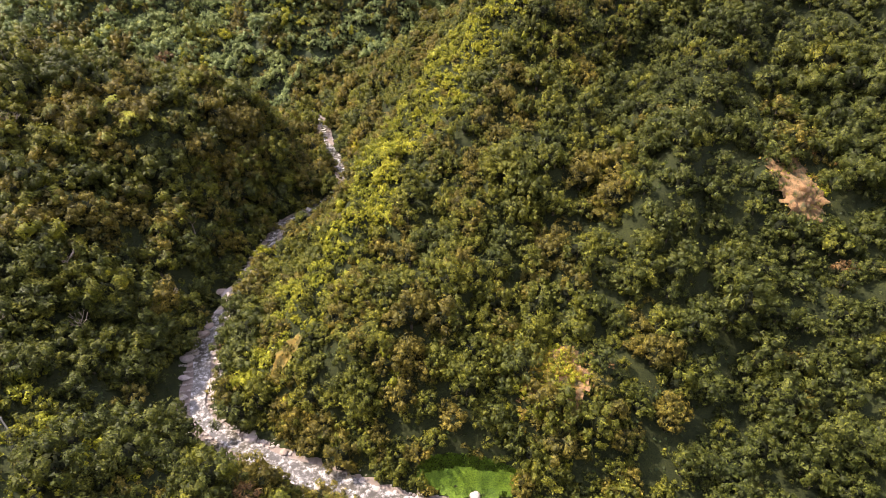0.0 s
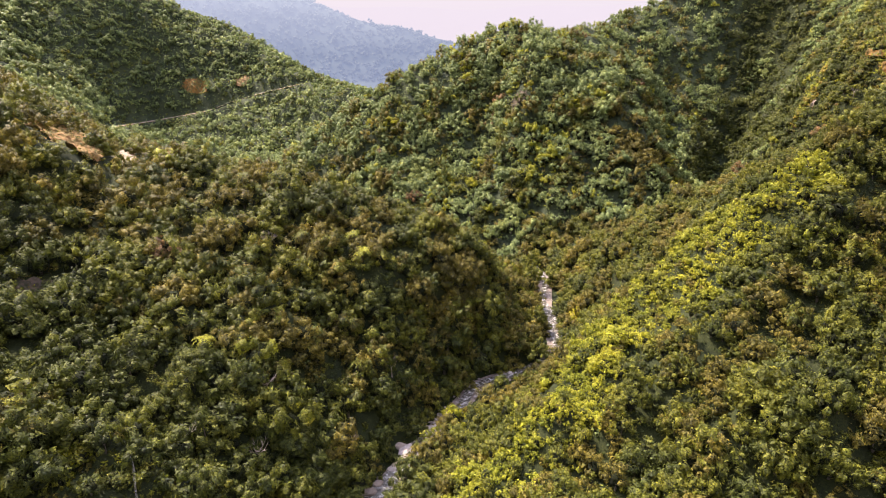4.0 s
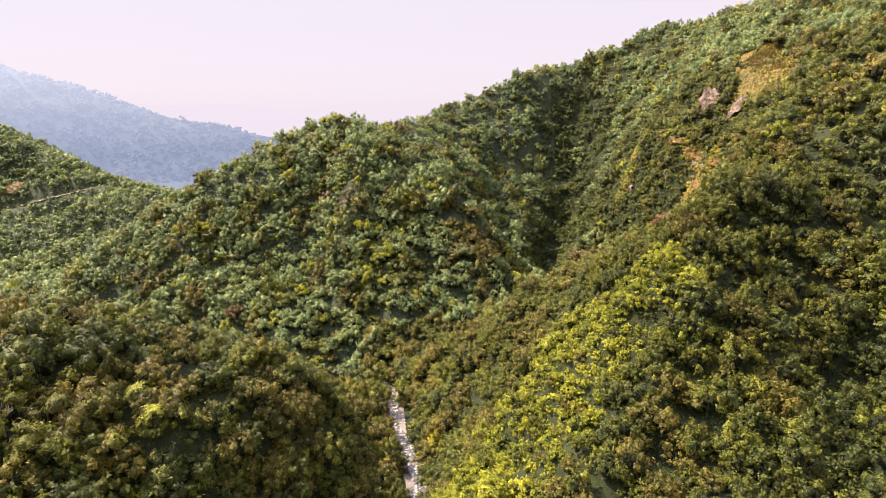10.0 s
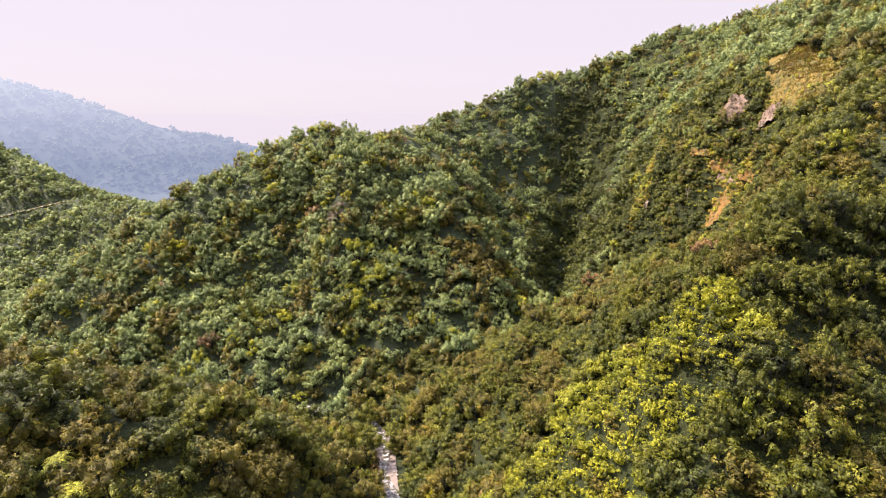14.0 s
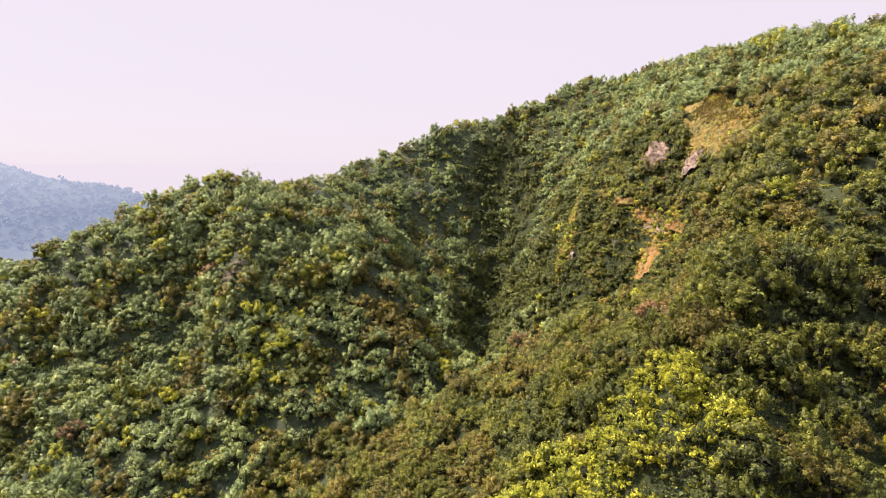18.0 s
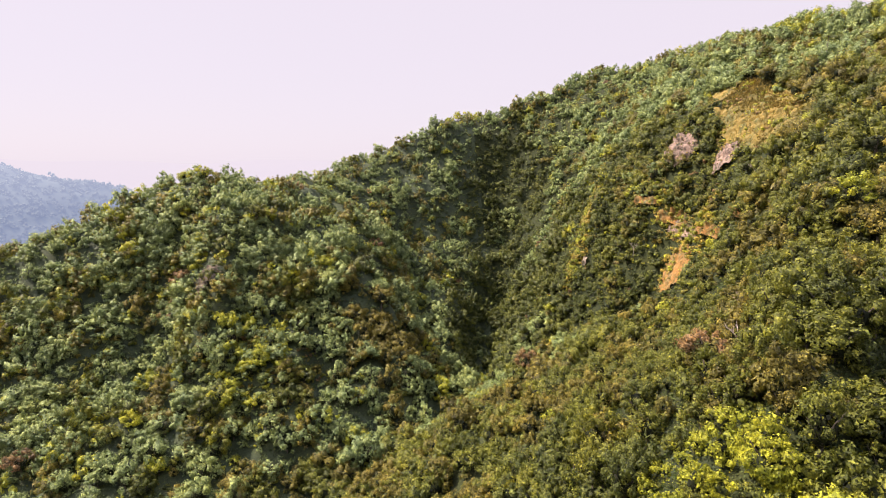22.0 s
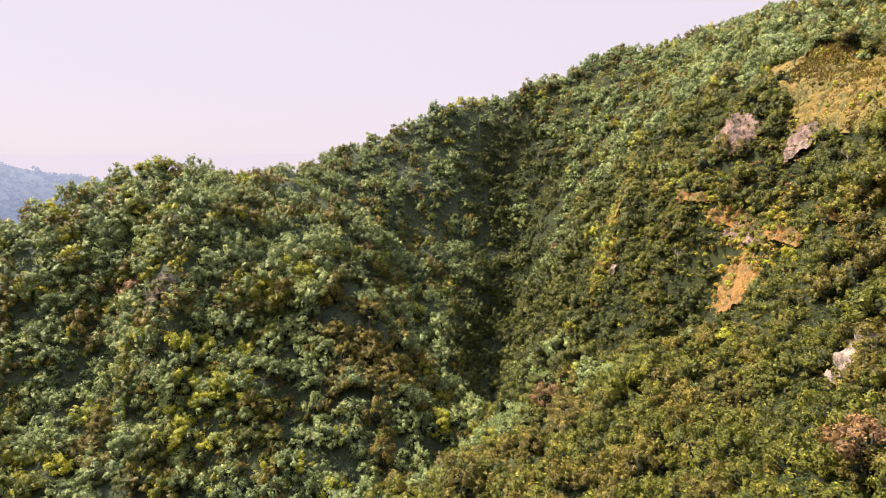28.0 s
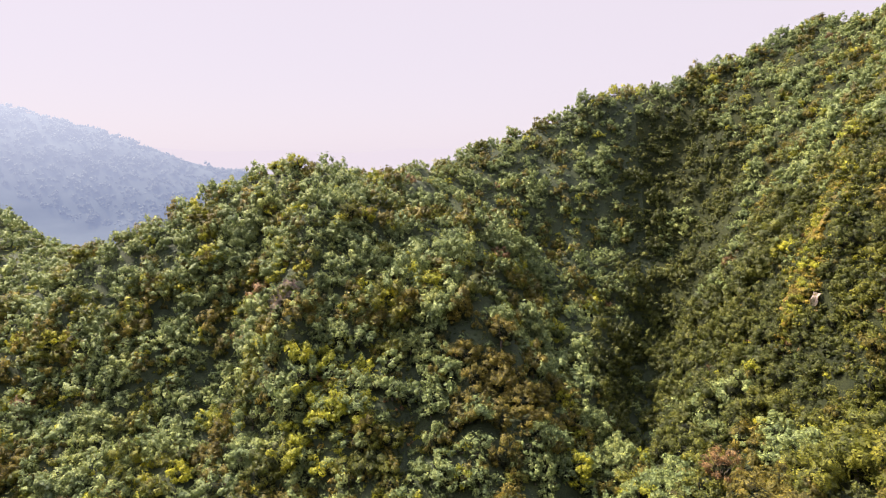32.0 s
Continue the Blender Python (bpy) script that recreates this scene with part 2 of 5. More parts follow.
CRESTS = [
    # near spur, climbing to the dry grass patch and the main crest
    [(-4, 58, 32), (12, 100, 43), (32, 115, 55), (60, 131, 68), (70, 160, 92), (76, 178, 100), (100, 206, 119), (118, 228, 127), (150, 280, 144),
     (163, 300, 149), (172, 352, 171), (188, 400, 178), (212, 480, 198), (228, 560, 211)],
    # main crest behind, from the rounded hill to the high massif
    [(-78, 458, 130), (-52, 500, 125), (-15, 530, 131), (20, 545, 142), (84, 562, 171), (120, 566, 179), (150, 565, 189), (228, 560, 216), (320, 540, 230), (450, 500, 250)],
    # rounded hill, falling away to the side valley
    [(-78, 458, 129), (-100, 455, 126), (-145, 446, 106), (-175, 435, 88), (-212, 420, 66), (-250, 405, 32), (-290, 395, 2)],
    # eastern massif
    [(205, 400, 182), (240, 345, 184), (300, 250, 188), (310, 100, 170), (260, 0, 135), (230, -100, 110)],
    # wooded terrace across the river
    [(-56, 216, 44), (-85, 192, 56), (-118, 192, 69), (-150, 190, 74), (-205, 195, 78), (-277, 250, 58)],
    # hill above the road
    [(-205, 118, 104), (-240, 147, 108), (-300, 150, 130), (-420, 200, 180)],
    # ridge of the side valley and its mountain
    [(-215, 490, 48), (-228, 505, 62), (-305, 557, 72), (-400, 590, 106), (-503, 605, 140), (-590, 580, 185), (-800, 560, 240)],
    # far mountain
    [(-1500, 900, 320), (-1100, 1025, 268), (-850, 1110, 222), (-652, 1165, 162), (-530, 1170, 110), (-422, 1176, 100), (-345, 1190, 72), (-250, 1250, 74), (-120, 1290, 68), (0, 1330, 60)],
]
STREAMS = [
    # gully under the cliffs
    [(-36, 302, 0), (0, 325, 12), (30, 342, 20), (55, 368, 22), (80, 410, 24), (88, 450, 42), (98, 490, 74), (115, 525, 124)],
    # ravine on the eastern slope
    [(95, 5, 2), (120, 35, 15), (145, 75, 46), (172, 120, 80), (200, 170, 112)],
    # behind the rounded hill
    [(-330, 430, 8), (-250, 450, 12), (-170, 510, 36), (-100, 560, 66)],
    [(-330, 640, 25), (-300, 750, 20), (-350, 1000, 20), (-600, 950, 35)],
    [(-950, 820, 70), (-700, 760, 60), (-500, 720, 40)],
    # beyond the far mountain
    [(-1000, 1400, 60), (-500, 1500, 0), (0, 1400, 0), (500, 1200, 40)],
]
BENCHES = [
    [(51, 38, 25), (46, 56, 24), (80, 67, 38), (100, 66, 40), (126, 88, 58), (150, 130, 80)],
    [(28, 135, 58), (45, 180, 67), (24, 214, 46), (45, 240, 58), (64, 270, 66), (70, 300, 61), (76, 328, 55)],
    [(88, 320, 60), (108, 296, 76), (104, 242, 90), (84, 253, 78)],
    [(99, 149, 72), (108, 176, 94)],
    [(112, 328, 66), (129, 331, 82), (136, 335, 108), (142, 340, 138), (152, 354, 152)],
    [(128, 312, 88), (138, 315, 112), (146, 316, 133)],
    [(100, 385, 56), (117, 373, 83), (126, 392, 118), (140, 400, 138), (178, 390, 172)],
    [(-60, 383, 68), (-66, 402, 82), (-74, 428, 104)],
    [(-44, 381, 44), (-34, 352, 25)],
    [(-75, 358, 36), (-94, 396, 46), (-112, 428, 86)],
    [(-128, 350, 13), (-190, 370, 20)],
    [(26, 369, 38), (5, 387, 60), (20, 410, 63), (35, 450, 76), (48, 504, 98)],
    [(-8, 335, 24), (-40, 430, 108), (0, 460, 102)],
    [(-49, 179, 26), (-75, 168, 44), (-92, 148, 40), (-104, 109, 45), (-90, 94, 30), (-72, 112, 12)],
    [(-129, 151, 63), (-141, 122, 54), (-150, 95, 55), (-156, 70, 58)],
    [(-185, 160, 70), (-168, 136, 61)],
    [(-85, 18, 41), (-70, 26, 44), (-42, 27, 28), (-20, 22, 9)],
    [(-130, 30, 52), (-100, 10, 43), (-80, -30, 40), (-180, -60, 110)],
    [(5, 200, 20), (-2, 250, 22), (10, 290, 30)],
    [(100, -110, 70), (200, -160, 120)],
    [(-260, 470, 14), (-340, 490, 20), (-440, 500, 16)],
    [(-60, 620, 90), (100, 700, 110), (300, 760, 130), (0, 850, 50)],
]

FOLDS = [  # spurs and gullies on the slopes: rise, half width, line
    (7, 11, [(-64, 425), (-64, 405), (-58, 389), (-47, 383), (-34, 361), (-25, 344)]),
    (6, 14, [(5, 461), (6, 426), (19, 402), (27, 373), (29, 355)]),
    (7, 9, [(96, 492), (80, 477), (63, 447), (56, 417)]),
    (-8, 20, [(111, 529), (116, 506), (101, 482), (88, 455), (80, 421)]),
    (-6, 10, [(-26, 423), (-15, 392), (-8, 367)]),
    (-6, 10, [(42, 490), (38, 446), (46, 427)]),
    (-7, 12, [(-88, 413), (-79, 387), (-77, 364)]),
    (7, 10, [(64, 185), (54, 172), (42, 183), (26, 172), (11, 167), (0, 129), (-5, 102), (-20, 87), (-31, 75)]),
    (-6, 10, [(69, 145), (54, 134), (41, 118), (31, 105), (22, 96), (11, 77)]),
    (5, 8, [(59, 59), (48, 48), (40, 41)]),
    (6, 12, [(136, 141), (119, 124), (102, 102), (87, 86)]),
    (-6, 10, [(109, 148), (90, 116), (77, 91)]),
]


def along(line, step):
    """Points every step metres along a line of two or three numbers."""
    out = [np.array(line[0], float)]
    for a, b in zip(line, line[1:]):
        a, b = np.array(a, float), np.array(b, float)
        n = max(1, int(np.hypot(*(b - a)[:2]) / step))
        out += [a + (b - a) * (k + 1) / n for k in range(n)]
    return np.array(out)


river_mid = along(RIVER, 4.0)
knots = [np.c_[along(RIVER, 14.0), np.zeros(len(along(RIVER, 14.0)))]]
knots += [along(c, 16.0) for c in CRESTS + STREAMS + BENCHES + ROADS[1:]]
ring = np.array([(2600 * math.cos(a), 2600 * math.sin(a), -20) for a in np.linspace(0, 2 * math.pi, 24, endpoint=False)])
knots = np.concatenate(knots + [ring])
keys = np.unique((knots[:, :2] / 7).round(), axis=0, return_index=True)[1]
knots = knots[np.sort(keys)]
base = np.hypot(*(knots[:, None, :2] - knots[None, :, :2]).transpose(2, 0, 1))
weights = np.linalg.solve(np.block([[base - 3.0 * np.eye(len(knots)), np.ones((len(knots), 1))], [np.ones((1, len(knots))), np.zeros((1, 1))]]),
                          np.r_[knots[:, 2], 0.0])


def wave(x, y, scale, seed):
    """Smooth random relief between about -1 and 1."""
    rs = np.random.RandomState(seed)
    z = np.zeros_like(x)
    for k in range(9):
        a, p = rs.uniform(0, math.pi * 2), rs.uniform(0, math.pi * 2)
        f = 2 * math.pi / (scale * rs.uniform(0.6, 1.6))
        z += np.sin((x * math.cos(a) + y * math.sin(a)) * f + p)
    return z / 4.0


def near_river(x, y):
    x, y = np.atleast_1d(x), np.atleast_1d(y)
    out = np.empty(len(x))
    for s in range(0, len(x), 4000):
        out[s:s + 4000] = np.hypot(x[s:s + 4000, None] - river_mid[:, 0], y[s:s + 4000, None] - river_mid[:, 1]).min(1)
    return out


def smooth_line(line, step, rounds=3):
    p = along(line, step)
    for _ in range(rounds):
        p[1:-1] = (p[:-2] + 2 * p[1:-1] + p[2:]) / 4
    return p


road_mid = [smooth_line(r, 2.5) for r in ROADS]

fold_mid = [(rise, half, smooth_line(line, 4.0)) for rise, half, line in FOLDS]


def near_road(x, y):
    """Distance to the nearest road, and the road's height there."""
    d, z = np.full(len(x), 1e6), np.zeros(len(x))
    for line in road_mid:
        lo, hi = line[:, :2].min(0) - 15, line[:, :2].max(0) + 15
        box = np.where((x > lo[0]) & (x < hi[0]) & (y > lo[1]) & (y < hi[1]))[0]
        for s in range(0, len(box), 4000):
            b = box[s:s + 4000]
            q = np.hypot(x[b, None] - line[:, 0], y[b, None] - line[:, 1])
            k = q.argmin(1)
            q = q[np.arange(len(b)), k]
            closer = q < d[b]
            d[b], z[b] = np.where(closer, q, d[b]), np.where(closer, line[k, 2], z[b])
    return d, z


def height(x, y):
    x, y = np.atleast_1d(np.asarray(x, float)), np.atleast_1d(np.asarray(y, float))
    z = np.empty(len(x))
    for s in range(0, len(x), 4000):
        d = np.hypot(x[s:s + 4000, None] - knots[:, 0], y[s:s + 4000, None] - knots[:, 1])
        z[s:s + 4000] = d @ weights[:-1] + weights[-1]
    bank = near_river(x, y)
    rough = np.clip((bank - 8) / 30, 0, 1)
    z += rough * (3.2 * wave(x, y, 40, 5) + 1.8 * wave(x, y, 17, 6))
    for rise, half, line in fold_mid:
        lo, hi = line.min(0) - 3 * half, line.max(0) + 3 * half
        box = np.where((x > lo[0]) & (x < hi[0]) & (y > lo[1]) & (y < hi[1]))[0]
        if len(box):
            d = np.hypot(x[box, None] - line[:, 0], y[box, None] - line[:, 1]).min(1)
            z[box] += rise * (1.5 if line[0, 1] > 340 else 1.15) * rough[box] * np.exp(-(d / half) ** 2)
    off, level = near_road(x, y)
    w = np.clip((10 - off) / 6, 0, 1)
    z = z * (1 - w) + level * w
    z = np.minimum(z, 0.5 + np.maximum(0, bank - 8) * np.where((bank < 26) & (x > -200), 1.5, 99.0))
    return np.where(bank < 8, np.minimum(z, -1.0 + np.maximum(0, bank - 5) * 0.5), np.maximum(z, 0.4))


near_gx, near_gy = np.arange(-352, 342, 4.0), np.arange(-62, 622, 4.0)
near_z = height(*(q.ravel() for q in np.meshgrid(near_gx, near_gy))).reshape(len(near_gy), len(near_gx))


def lie(x, y):
    """The ground's height between the points of a close grid, quick for very many places."""
    u, v = np.clip((x + 352) / 4.0, 0, len(near_gx) - 1.01), np.clip((y + 62) / 4.0, 0, len(near_gy) - 1.01)
    i, j = u.astype(int), v.astype(int)
    u, v = u - i, v - j
    return (near_z[j, i] * (1 - u) + near_z[j, i + 1] * u) * (1 - v) + (near_z[j + 1, i] * (1 - u) + near_z[j + 1, i + 1] * u) * v


def axis_steps(lo, hi, fine, end):
    mid = np.arange(lo, hi + 0.1, fine)
    grow = fine * 1.16 ** np.arange(1, 60)
    up = hi + np.cumsum(grow)
    down = lo - np.cumsum(grow)
    return np.r_[down[down > -end][::-1], mid, up[up < end]]


gx, gy = axis_steps(-640, 342, 4.8, 4200), axis_steps(-62, 660, 4.8, 4200)
gx = np.r_[gx[gx < -353], near_gx, gx[gx > 342]]
gy = np.r_[gy[gy < -63], near_gy, gy[gy > 622]]
mx, my = np.meshgrid(gx, gy)
gz = height(mx.ravel(), my.ravel())
gz -= 30 * np.clip((my.ravel() - 880) / 60, 0, 1) * (mx.ravel() < -100)


def link_mesh(name, verts, faces, mats, parent=None, index=None, smooth=False):
    me = bpy.data.meshes.new(name)
    verts, faces = np.asarray(verts, np.float32), np.asarray(faces, np.int32)
    k = faces.shape[1]
    me.vertices.add(len(verts))
    me.vertices.foreach_set("co", verts.ravel())
    me.loops.add(faces.size)
    me.loops.foreach_set("vertex_index", faces.ravel())
    me.polygons.add(len(faces))
    me.polygons.foreach_set("loop_start", np.arange(0, faces.size, k, dtype=np.int32))
    me.polygons.foreach_set("loop_total", np.full(len(faces), k, np.int32))
    for m in mats:
        me.materials.append(m)
    if index is not None:
        me.polygons.foreach_set("material_index", np.asarray(index, np.int32))
    me.polygons.foreach_set("use_smooth", np.full(len(faces), smooth))
    me.update(calc_edges=True)
    ob = new(name, me)
    ob.parent = parent
    return ob


def grid_faces(nx, ny):
    i = np.arange(nx * ny).reshape(ny, nx)
    return np.stack([i[:-1, :-1], i[:-1, 1:], i[1:, 1:], i[1:, :-1]], -1).reshape(-1, 4)


# vine-covered ground, its colour darkened to stand for shade under the trees
SOIL = foliage("vine_earth_dark_for_shade", (0.016, 0.021, 0.006), (0.020, 0.026, 0.007), (0.024, 0.031, 0.008), 0.95, 0.0)
VINES = foliage("creeper_hillside_dark_for_shade", (0.024, 0.034, 0.014), (0.030, 0.042, 0.017), (0.036, 0.050, 0.020), 0.8, 0.0)
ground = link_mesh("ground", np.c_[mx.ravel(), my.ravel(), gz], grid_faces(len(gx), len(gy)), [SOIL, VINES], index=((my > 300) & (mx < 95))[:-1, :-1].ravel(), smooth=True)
tagged(ground, "steep valley floor and hillsides covered in green undergrowth", "ground", kind="structure")


# ---- trees ----
def unit(rng, n):
    v = rng.normal(size=(n, 3))
    return v / np.linalg.norm(v, axis=1)[:, None]


def ico_sphere(subdivisions):
    bm = bmesh.new()
    bmesh.ops.create_icosphere(bm, subdivisions=subdivisions, radius=1.0)
    v, f = np.array([p.co[:] for p in bm.verts]), np.array([[p.index for p in q.verts] for q in bm.faces])
    bm.free()
    return v, f


OCTA = np.array([(1, 0, 0), (0, 1, 0), (-1, 0, 0), (0, -1, 0), (0, 0, 1), (0, 0, -1)], float)
BALLS = {0: (OCTA, np.array([(0, 1, 4), (1, 2, 4), (2, 3, 4), (3, 0, 4), (1, 0, 5), (2, 1, 5), (3, 2, 5), (0, 3, 5)])), 1: ico_sphere(1)}


def crown_mesh(seed, tufts, size, puffs, radius=3.3, tall=0.8, trunk=True, core=True):
    """A crown heaped up of leafy puffs round a core coloured dark as inner shade, with sprays of leaves standing off
    them. Its base is at 0, it is about 2 * radius wide.
    """
    rng = np.random.RandomState(seed)
    k = np.arange(puffs) + 0.5
    up = 1 - k / puffs * 1.15
    turn = k * 2.39996 + rng.uniform(0, 6.28)
    flat = np.sqrt(1 - up ** 2)
    d = np.c_[flat * np.cos(turn), flat * np.sin(turn), up] + 0.2 * rng.normal(size=(puffs, 3))
    d /= np.linalg.norm(d, axis=1)[:, None]
    shape = np.array([rng.uniform(0.85, 1.15), rng.uniform(0.85, 1.15), tall]) * radius
    middle = d * rng.uniform(0.50, 0.98, puffs)[:, None] * shape + np.array([0, 0, radius * tall * 0.5])
    big = radius * 1.25 / math.sqrt(puffs) * rng.uniform(0.68, 1.2, puffs)
    face_up = d + np.array([0, 0, 0.6])
    face_up /= np.linalg.norm(face_up, axis=1)[:, None]
    bv, bf = BALLS[0]
    mid = bv[bf].mean(1)
    allv, allf, mats, count = [], [], [], 0
    for i in range(puffs):
        turned = np.linalg.qr(rng.normal(size=(3, 3)))[0]
        turned *= np.sign(np.linalg.det(turned))
        v = bv @ turned * rng.uniform(0.78, 1.0, (len(bv), 1)) * big[i] * np.array([1, 1, 0.82]) + middle[i]
        f = bf[mid @ turned @ face_up[i] > -0.3]
        allv.append(v), allf.append(f + count), mats.append(np.zeros(len(f), int))
        count += len(v)
    pick = rng.randint(0, puffs, tufts)
    e = face_up[pick] + 0.75 * rng.normal(size=(tufts, 3))
    e /= np.linalg.norm(e, axis=1)[:, None]
    p = middle[pick] + e * (big[pick] * rng.uniform(0.72, 1.25, tufts))[:, None] * np.array([1, 1, 0.85])
    nrm = e + np.array([0, 0, 0.3]) + 0.6 * unit(rng, tufts)
    nrm /= np.linalg.norm(nrm, axis=1)[:, None]
    a = np.cross(nrm, unit(rng, tufts))
    a /= np.linalg.norm(a, axis=1)[:, None]
    b = np.cross(nrm, a)
    s = size * rng.uniform(0.55, 1.4, tufts)[:, None]
    allv.append(np.stack([p + a * s * 1.15, p - a * s * 0.6 + b * s * 0.66, p - a * s * 0.6 - b * s * 0.66], 1).reshape(-1, 3))
    allf.append(np.arange(tufts * 3).reshape(-1, 3) + count), mats.append(np.zeros(tufts, int))
    count += tufts * 3
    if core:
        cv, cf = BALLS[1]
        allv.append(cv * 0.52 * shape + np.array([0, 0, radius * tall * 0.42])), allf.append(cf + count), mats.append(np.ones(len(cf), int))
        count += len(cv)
    if trunk:
        w = np.arange(3) * 2.094
        r = 0.14 + 0.03 * radius
        allv.append(np.r_[np.c_[r * 1.5 * np.cos(w), r * 1.5 * np.sin(w), np.full(3, -4.5)], np.c_[r * np.cos(w), r * np.sin(w), np.full(3, radius * 0.4)]])
        allf.append(np.array([(0, 1, 4), (0, 4, 3), (1, 2, 5), (1, 5, 4), (2, 0, 3), (2, 3, 5)]) + count), mats.append(np.full(6, 2))
    return np.concatenate(allv), np.concatenate(allf), np.concatenate(mats)


CLOSE = [crown_mesh(10 + k, 190, 0.36, 12 + k % 4, tall=0.62 + 0.15 * (k % 4)) for k in range(8)]
NEAR = [crown_mesh(90 + k, 130, 0.40, 10 + k % 4, tall=0.62 + 0.15 * (k % 4), trunk=k % 2 == 0) for k in range(7)]
MIDDLE = [crown_mesh(30 + k, 66, 0.50, 8 + k % 3, tall=0.62 + 0.15 * (k % 4), trunk=False, core=False) for k in range(7)]
FAR = [crown_mesh(50 + k, 12, 0.70, 5, tall=0.8, trunk=False, core=False) for k in range(4)]
HEDGE = [crown_mesh(80 + k, 28, 0.42, 5, radius=2.4, tall=0.42, trunk=False, core=False) for k in range(4)]
BUSH = [crown_mesh(70 + k, 44, 0.32, 5, radius=2.3, tall=0.45, trunk=False, core=False) for k in range(5)]


def join_wood(name, label, places, templates, category="forest", mats=None, kind="stuff"):
    """One joined wood from rows of x, y, z, scale, turn, species."""
    rng = np.random.RandomState(len(places))
    vs, fs, ms, count = [], [], [], 0
    which = rng.randint(0, len(templates), len(places))
    for k, (tv, tf, tm) in enumerate(templates):
        rows = places[which == k]
        if not len(rows):
            continue
        c, s = np.cos(rows[:, 4]), np.sin(rows[:, 4])
        x = tv[None, :, 0] * c[:, None] - tv[None, :, 1] * s[:, None]
        y = tv[None, :, 0] * s[:, None] + tv[None, :, 1] * c[:, None]
        stretch = rng.uniform(0.9, 1.45, len(rows))[:, None]
        v = np.stack([x, y, np.broadcast_to(tv[None, :, 2], x.shape) * stretch], -1) * rows[:, 3, None, None] + rows[:, None, :3]
        f = tf[None] + (np.arange(len(rows)) * len(tv))[:, None, None] + count
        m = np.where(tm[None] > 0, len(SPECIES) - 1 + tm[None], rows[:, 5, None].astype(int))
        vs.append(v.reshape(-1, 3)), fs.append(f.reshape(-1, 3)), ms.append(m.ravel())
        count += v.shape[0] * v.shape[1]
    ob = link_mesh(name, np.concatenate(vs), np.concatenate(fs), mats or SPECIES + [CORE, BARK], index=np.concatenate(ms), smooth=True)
    return tagged(ob, label, category, kind=kind)


def scatter(x0, x1, y0, y1, step, seed, jitter=0.42):
    rng = np.random.RandomState(seed)
    nx, ny = int((x1 - x0) / step), int((y1 - y0) / step)
    x, y = np.meshgrid(np.arange(nx), np.arange(ny))
    x = x0 + (x + 0.5 * (y % 2) + rng.uniform(-jitter, jitter, x.shape)) * step
    y = y0 + (y + rng.uniform(-jitter, jitter, y.shape)) * step
    return x.ravel(), y.ravel()


def in_valley(x, y):
    """Whether a place lies on the slopes that face the valley, and not behind them."""
    west = np.interp(y, [-10, 20, 60, 140, 215, 280, 300, 330, 345, 400], [-70, -150, -180, -270, -350, -350, -190, -220, -280, -350])
    east = np.interp(y, [0, 20, 80, 120, 140, 180, 240, 300, 360, 400], [120, 165, 195, 210, 205, 185, 225, 270, 330, 345])
    return (x > west) & (x < east) & ((y > 10) | (x < -35)) & (y > -12)


def from_flight(x, y):
    """Plan distance from the line over the river along which the valley opens."""
    return np.hypot(x - 35, np.maximum(0, np.maximum(-60 - y, y - 190)))


BARE = [  # patches without trees: centre, half width, half length, turn in degrees
    (167, 322, 29, 12, 80), (172, 354, 15, 7, 65), (147.5, 346, 4, 7.5, -20), (153, 322, 4, 5, 0), (133, 324, 4, 6, 0), (119, 377, 3, 3, 0), (-65, 396, 4, 6, 0),
    (-87, 13, 12, 8, 0), (-212, 184, 8, 6, 0), (-213, 157, 23, 13, -35), (-203, 177, 9, 6, 0), (-200, 156, 15, 10, -40), (-83, 29, 6, 5, 0), (-67, 63, 6, 6, 0), (26, 33, 15, 3.6, -14), (126, 396, 2.5, 12, 0), (110, 246, 3, 5, 0),
    (130.5, 318, 5, 8, 0), (136.5, 322, 2.6, 26, 0), (134, 82, 6, 11, -50), (116, 384, 3, 5, 0), (-163, 92, 5, 5, 0), (-456, 545, 14, 7, 0), (-399, 553, 9, 6, 0), (51, 45, 8, 7, 0),
]


def patch_reach(x, y, bare):
    cx, cy, a, b, turn = bare
    c, s = math.cos(radians(turn)), math.sin(radians(turn))
    u, v = (x - cx) * c + (y - cy) * s, -(x - cx) * s + (y - cy) * c
    return (u / a) ** 2 + (v / b) ** 2


def open_ground(x, y, margin=1.0):
    wide = np.where((y < 92) & (y > 40) & (x < -30), 8.5, np.where(y > 294, 1.8, np.where(y > 100, 4.0, 5.2)))
    clear = near_river(x, y) > (wide + 1.4 * wave(x, y, 30, 31)) * margin
    clear &= near_road(x, y)[0] > np.where((y < 174) & (x > -206) & (x < -116) & (y > 20), -1.0, np.where(x < -300, 7.5, 4.8)) * margin
    for bare in BARE:
        clear &= patch_reach(x, y, bare) > 0.96 * margin
    return clear


SPINE = [(64, 185), (54, 172), (42, 183), (26, 172), (11, 167), (0, 129), (-5, 102), (-20, 87), (-31, 75)]
SHADED_HOLLOW = [(111, 528), (116, 505), (100, 481), (88, 454), (82, 428), (104, 425), (118, 440), (112, 405), (100, 385)]
SHADED_RAVINE = [(125, 40), (148, 75), (172, 120)]
SUNNY = [(59, 166), (51, 165), (42, 163), (32, 155), (21, 144)]


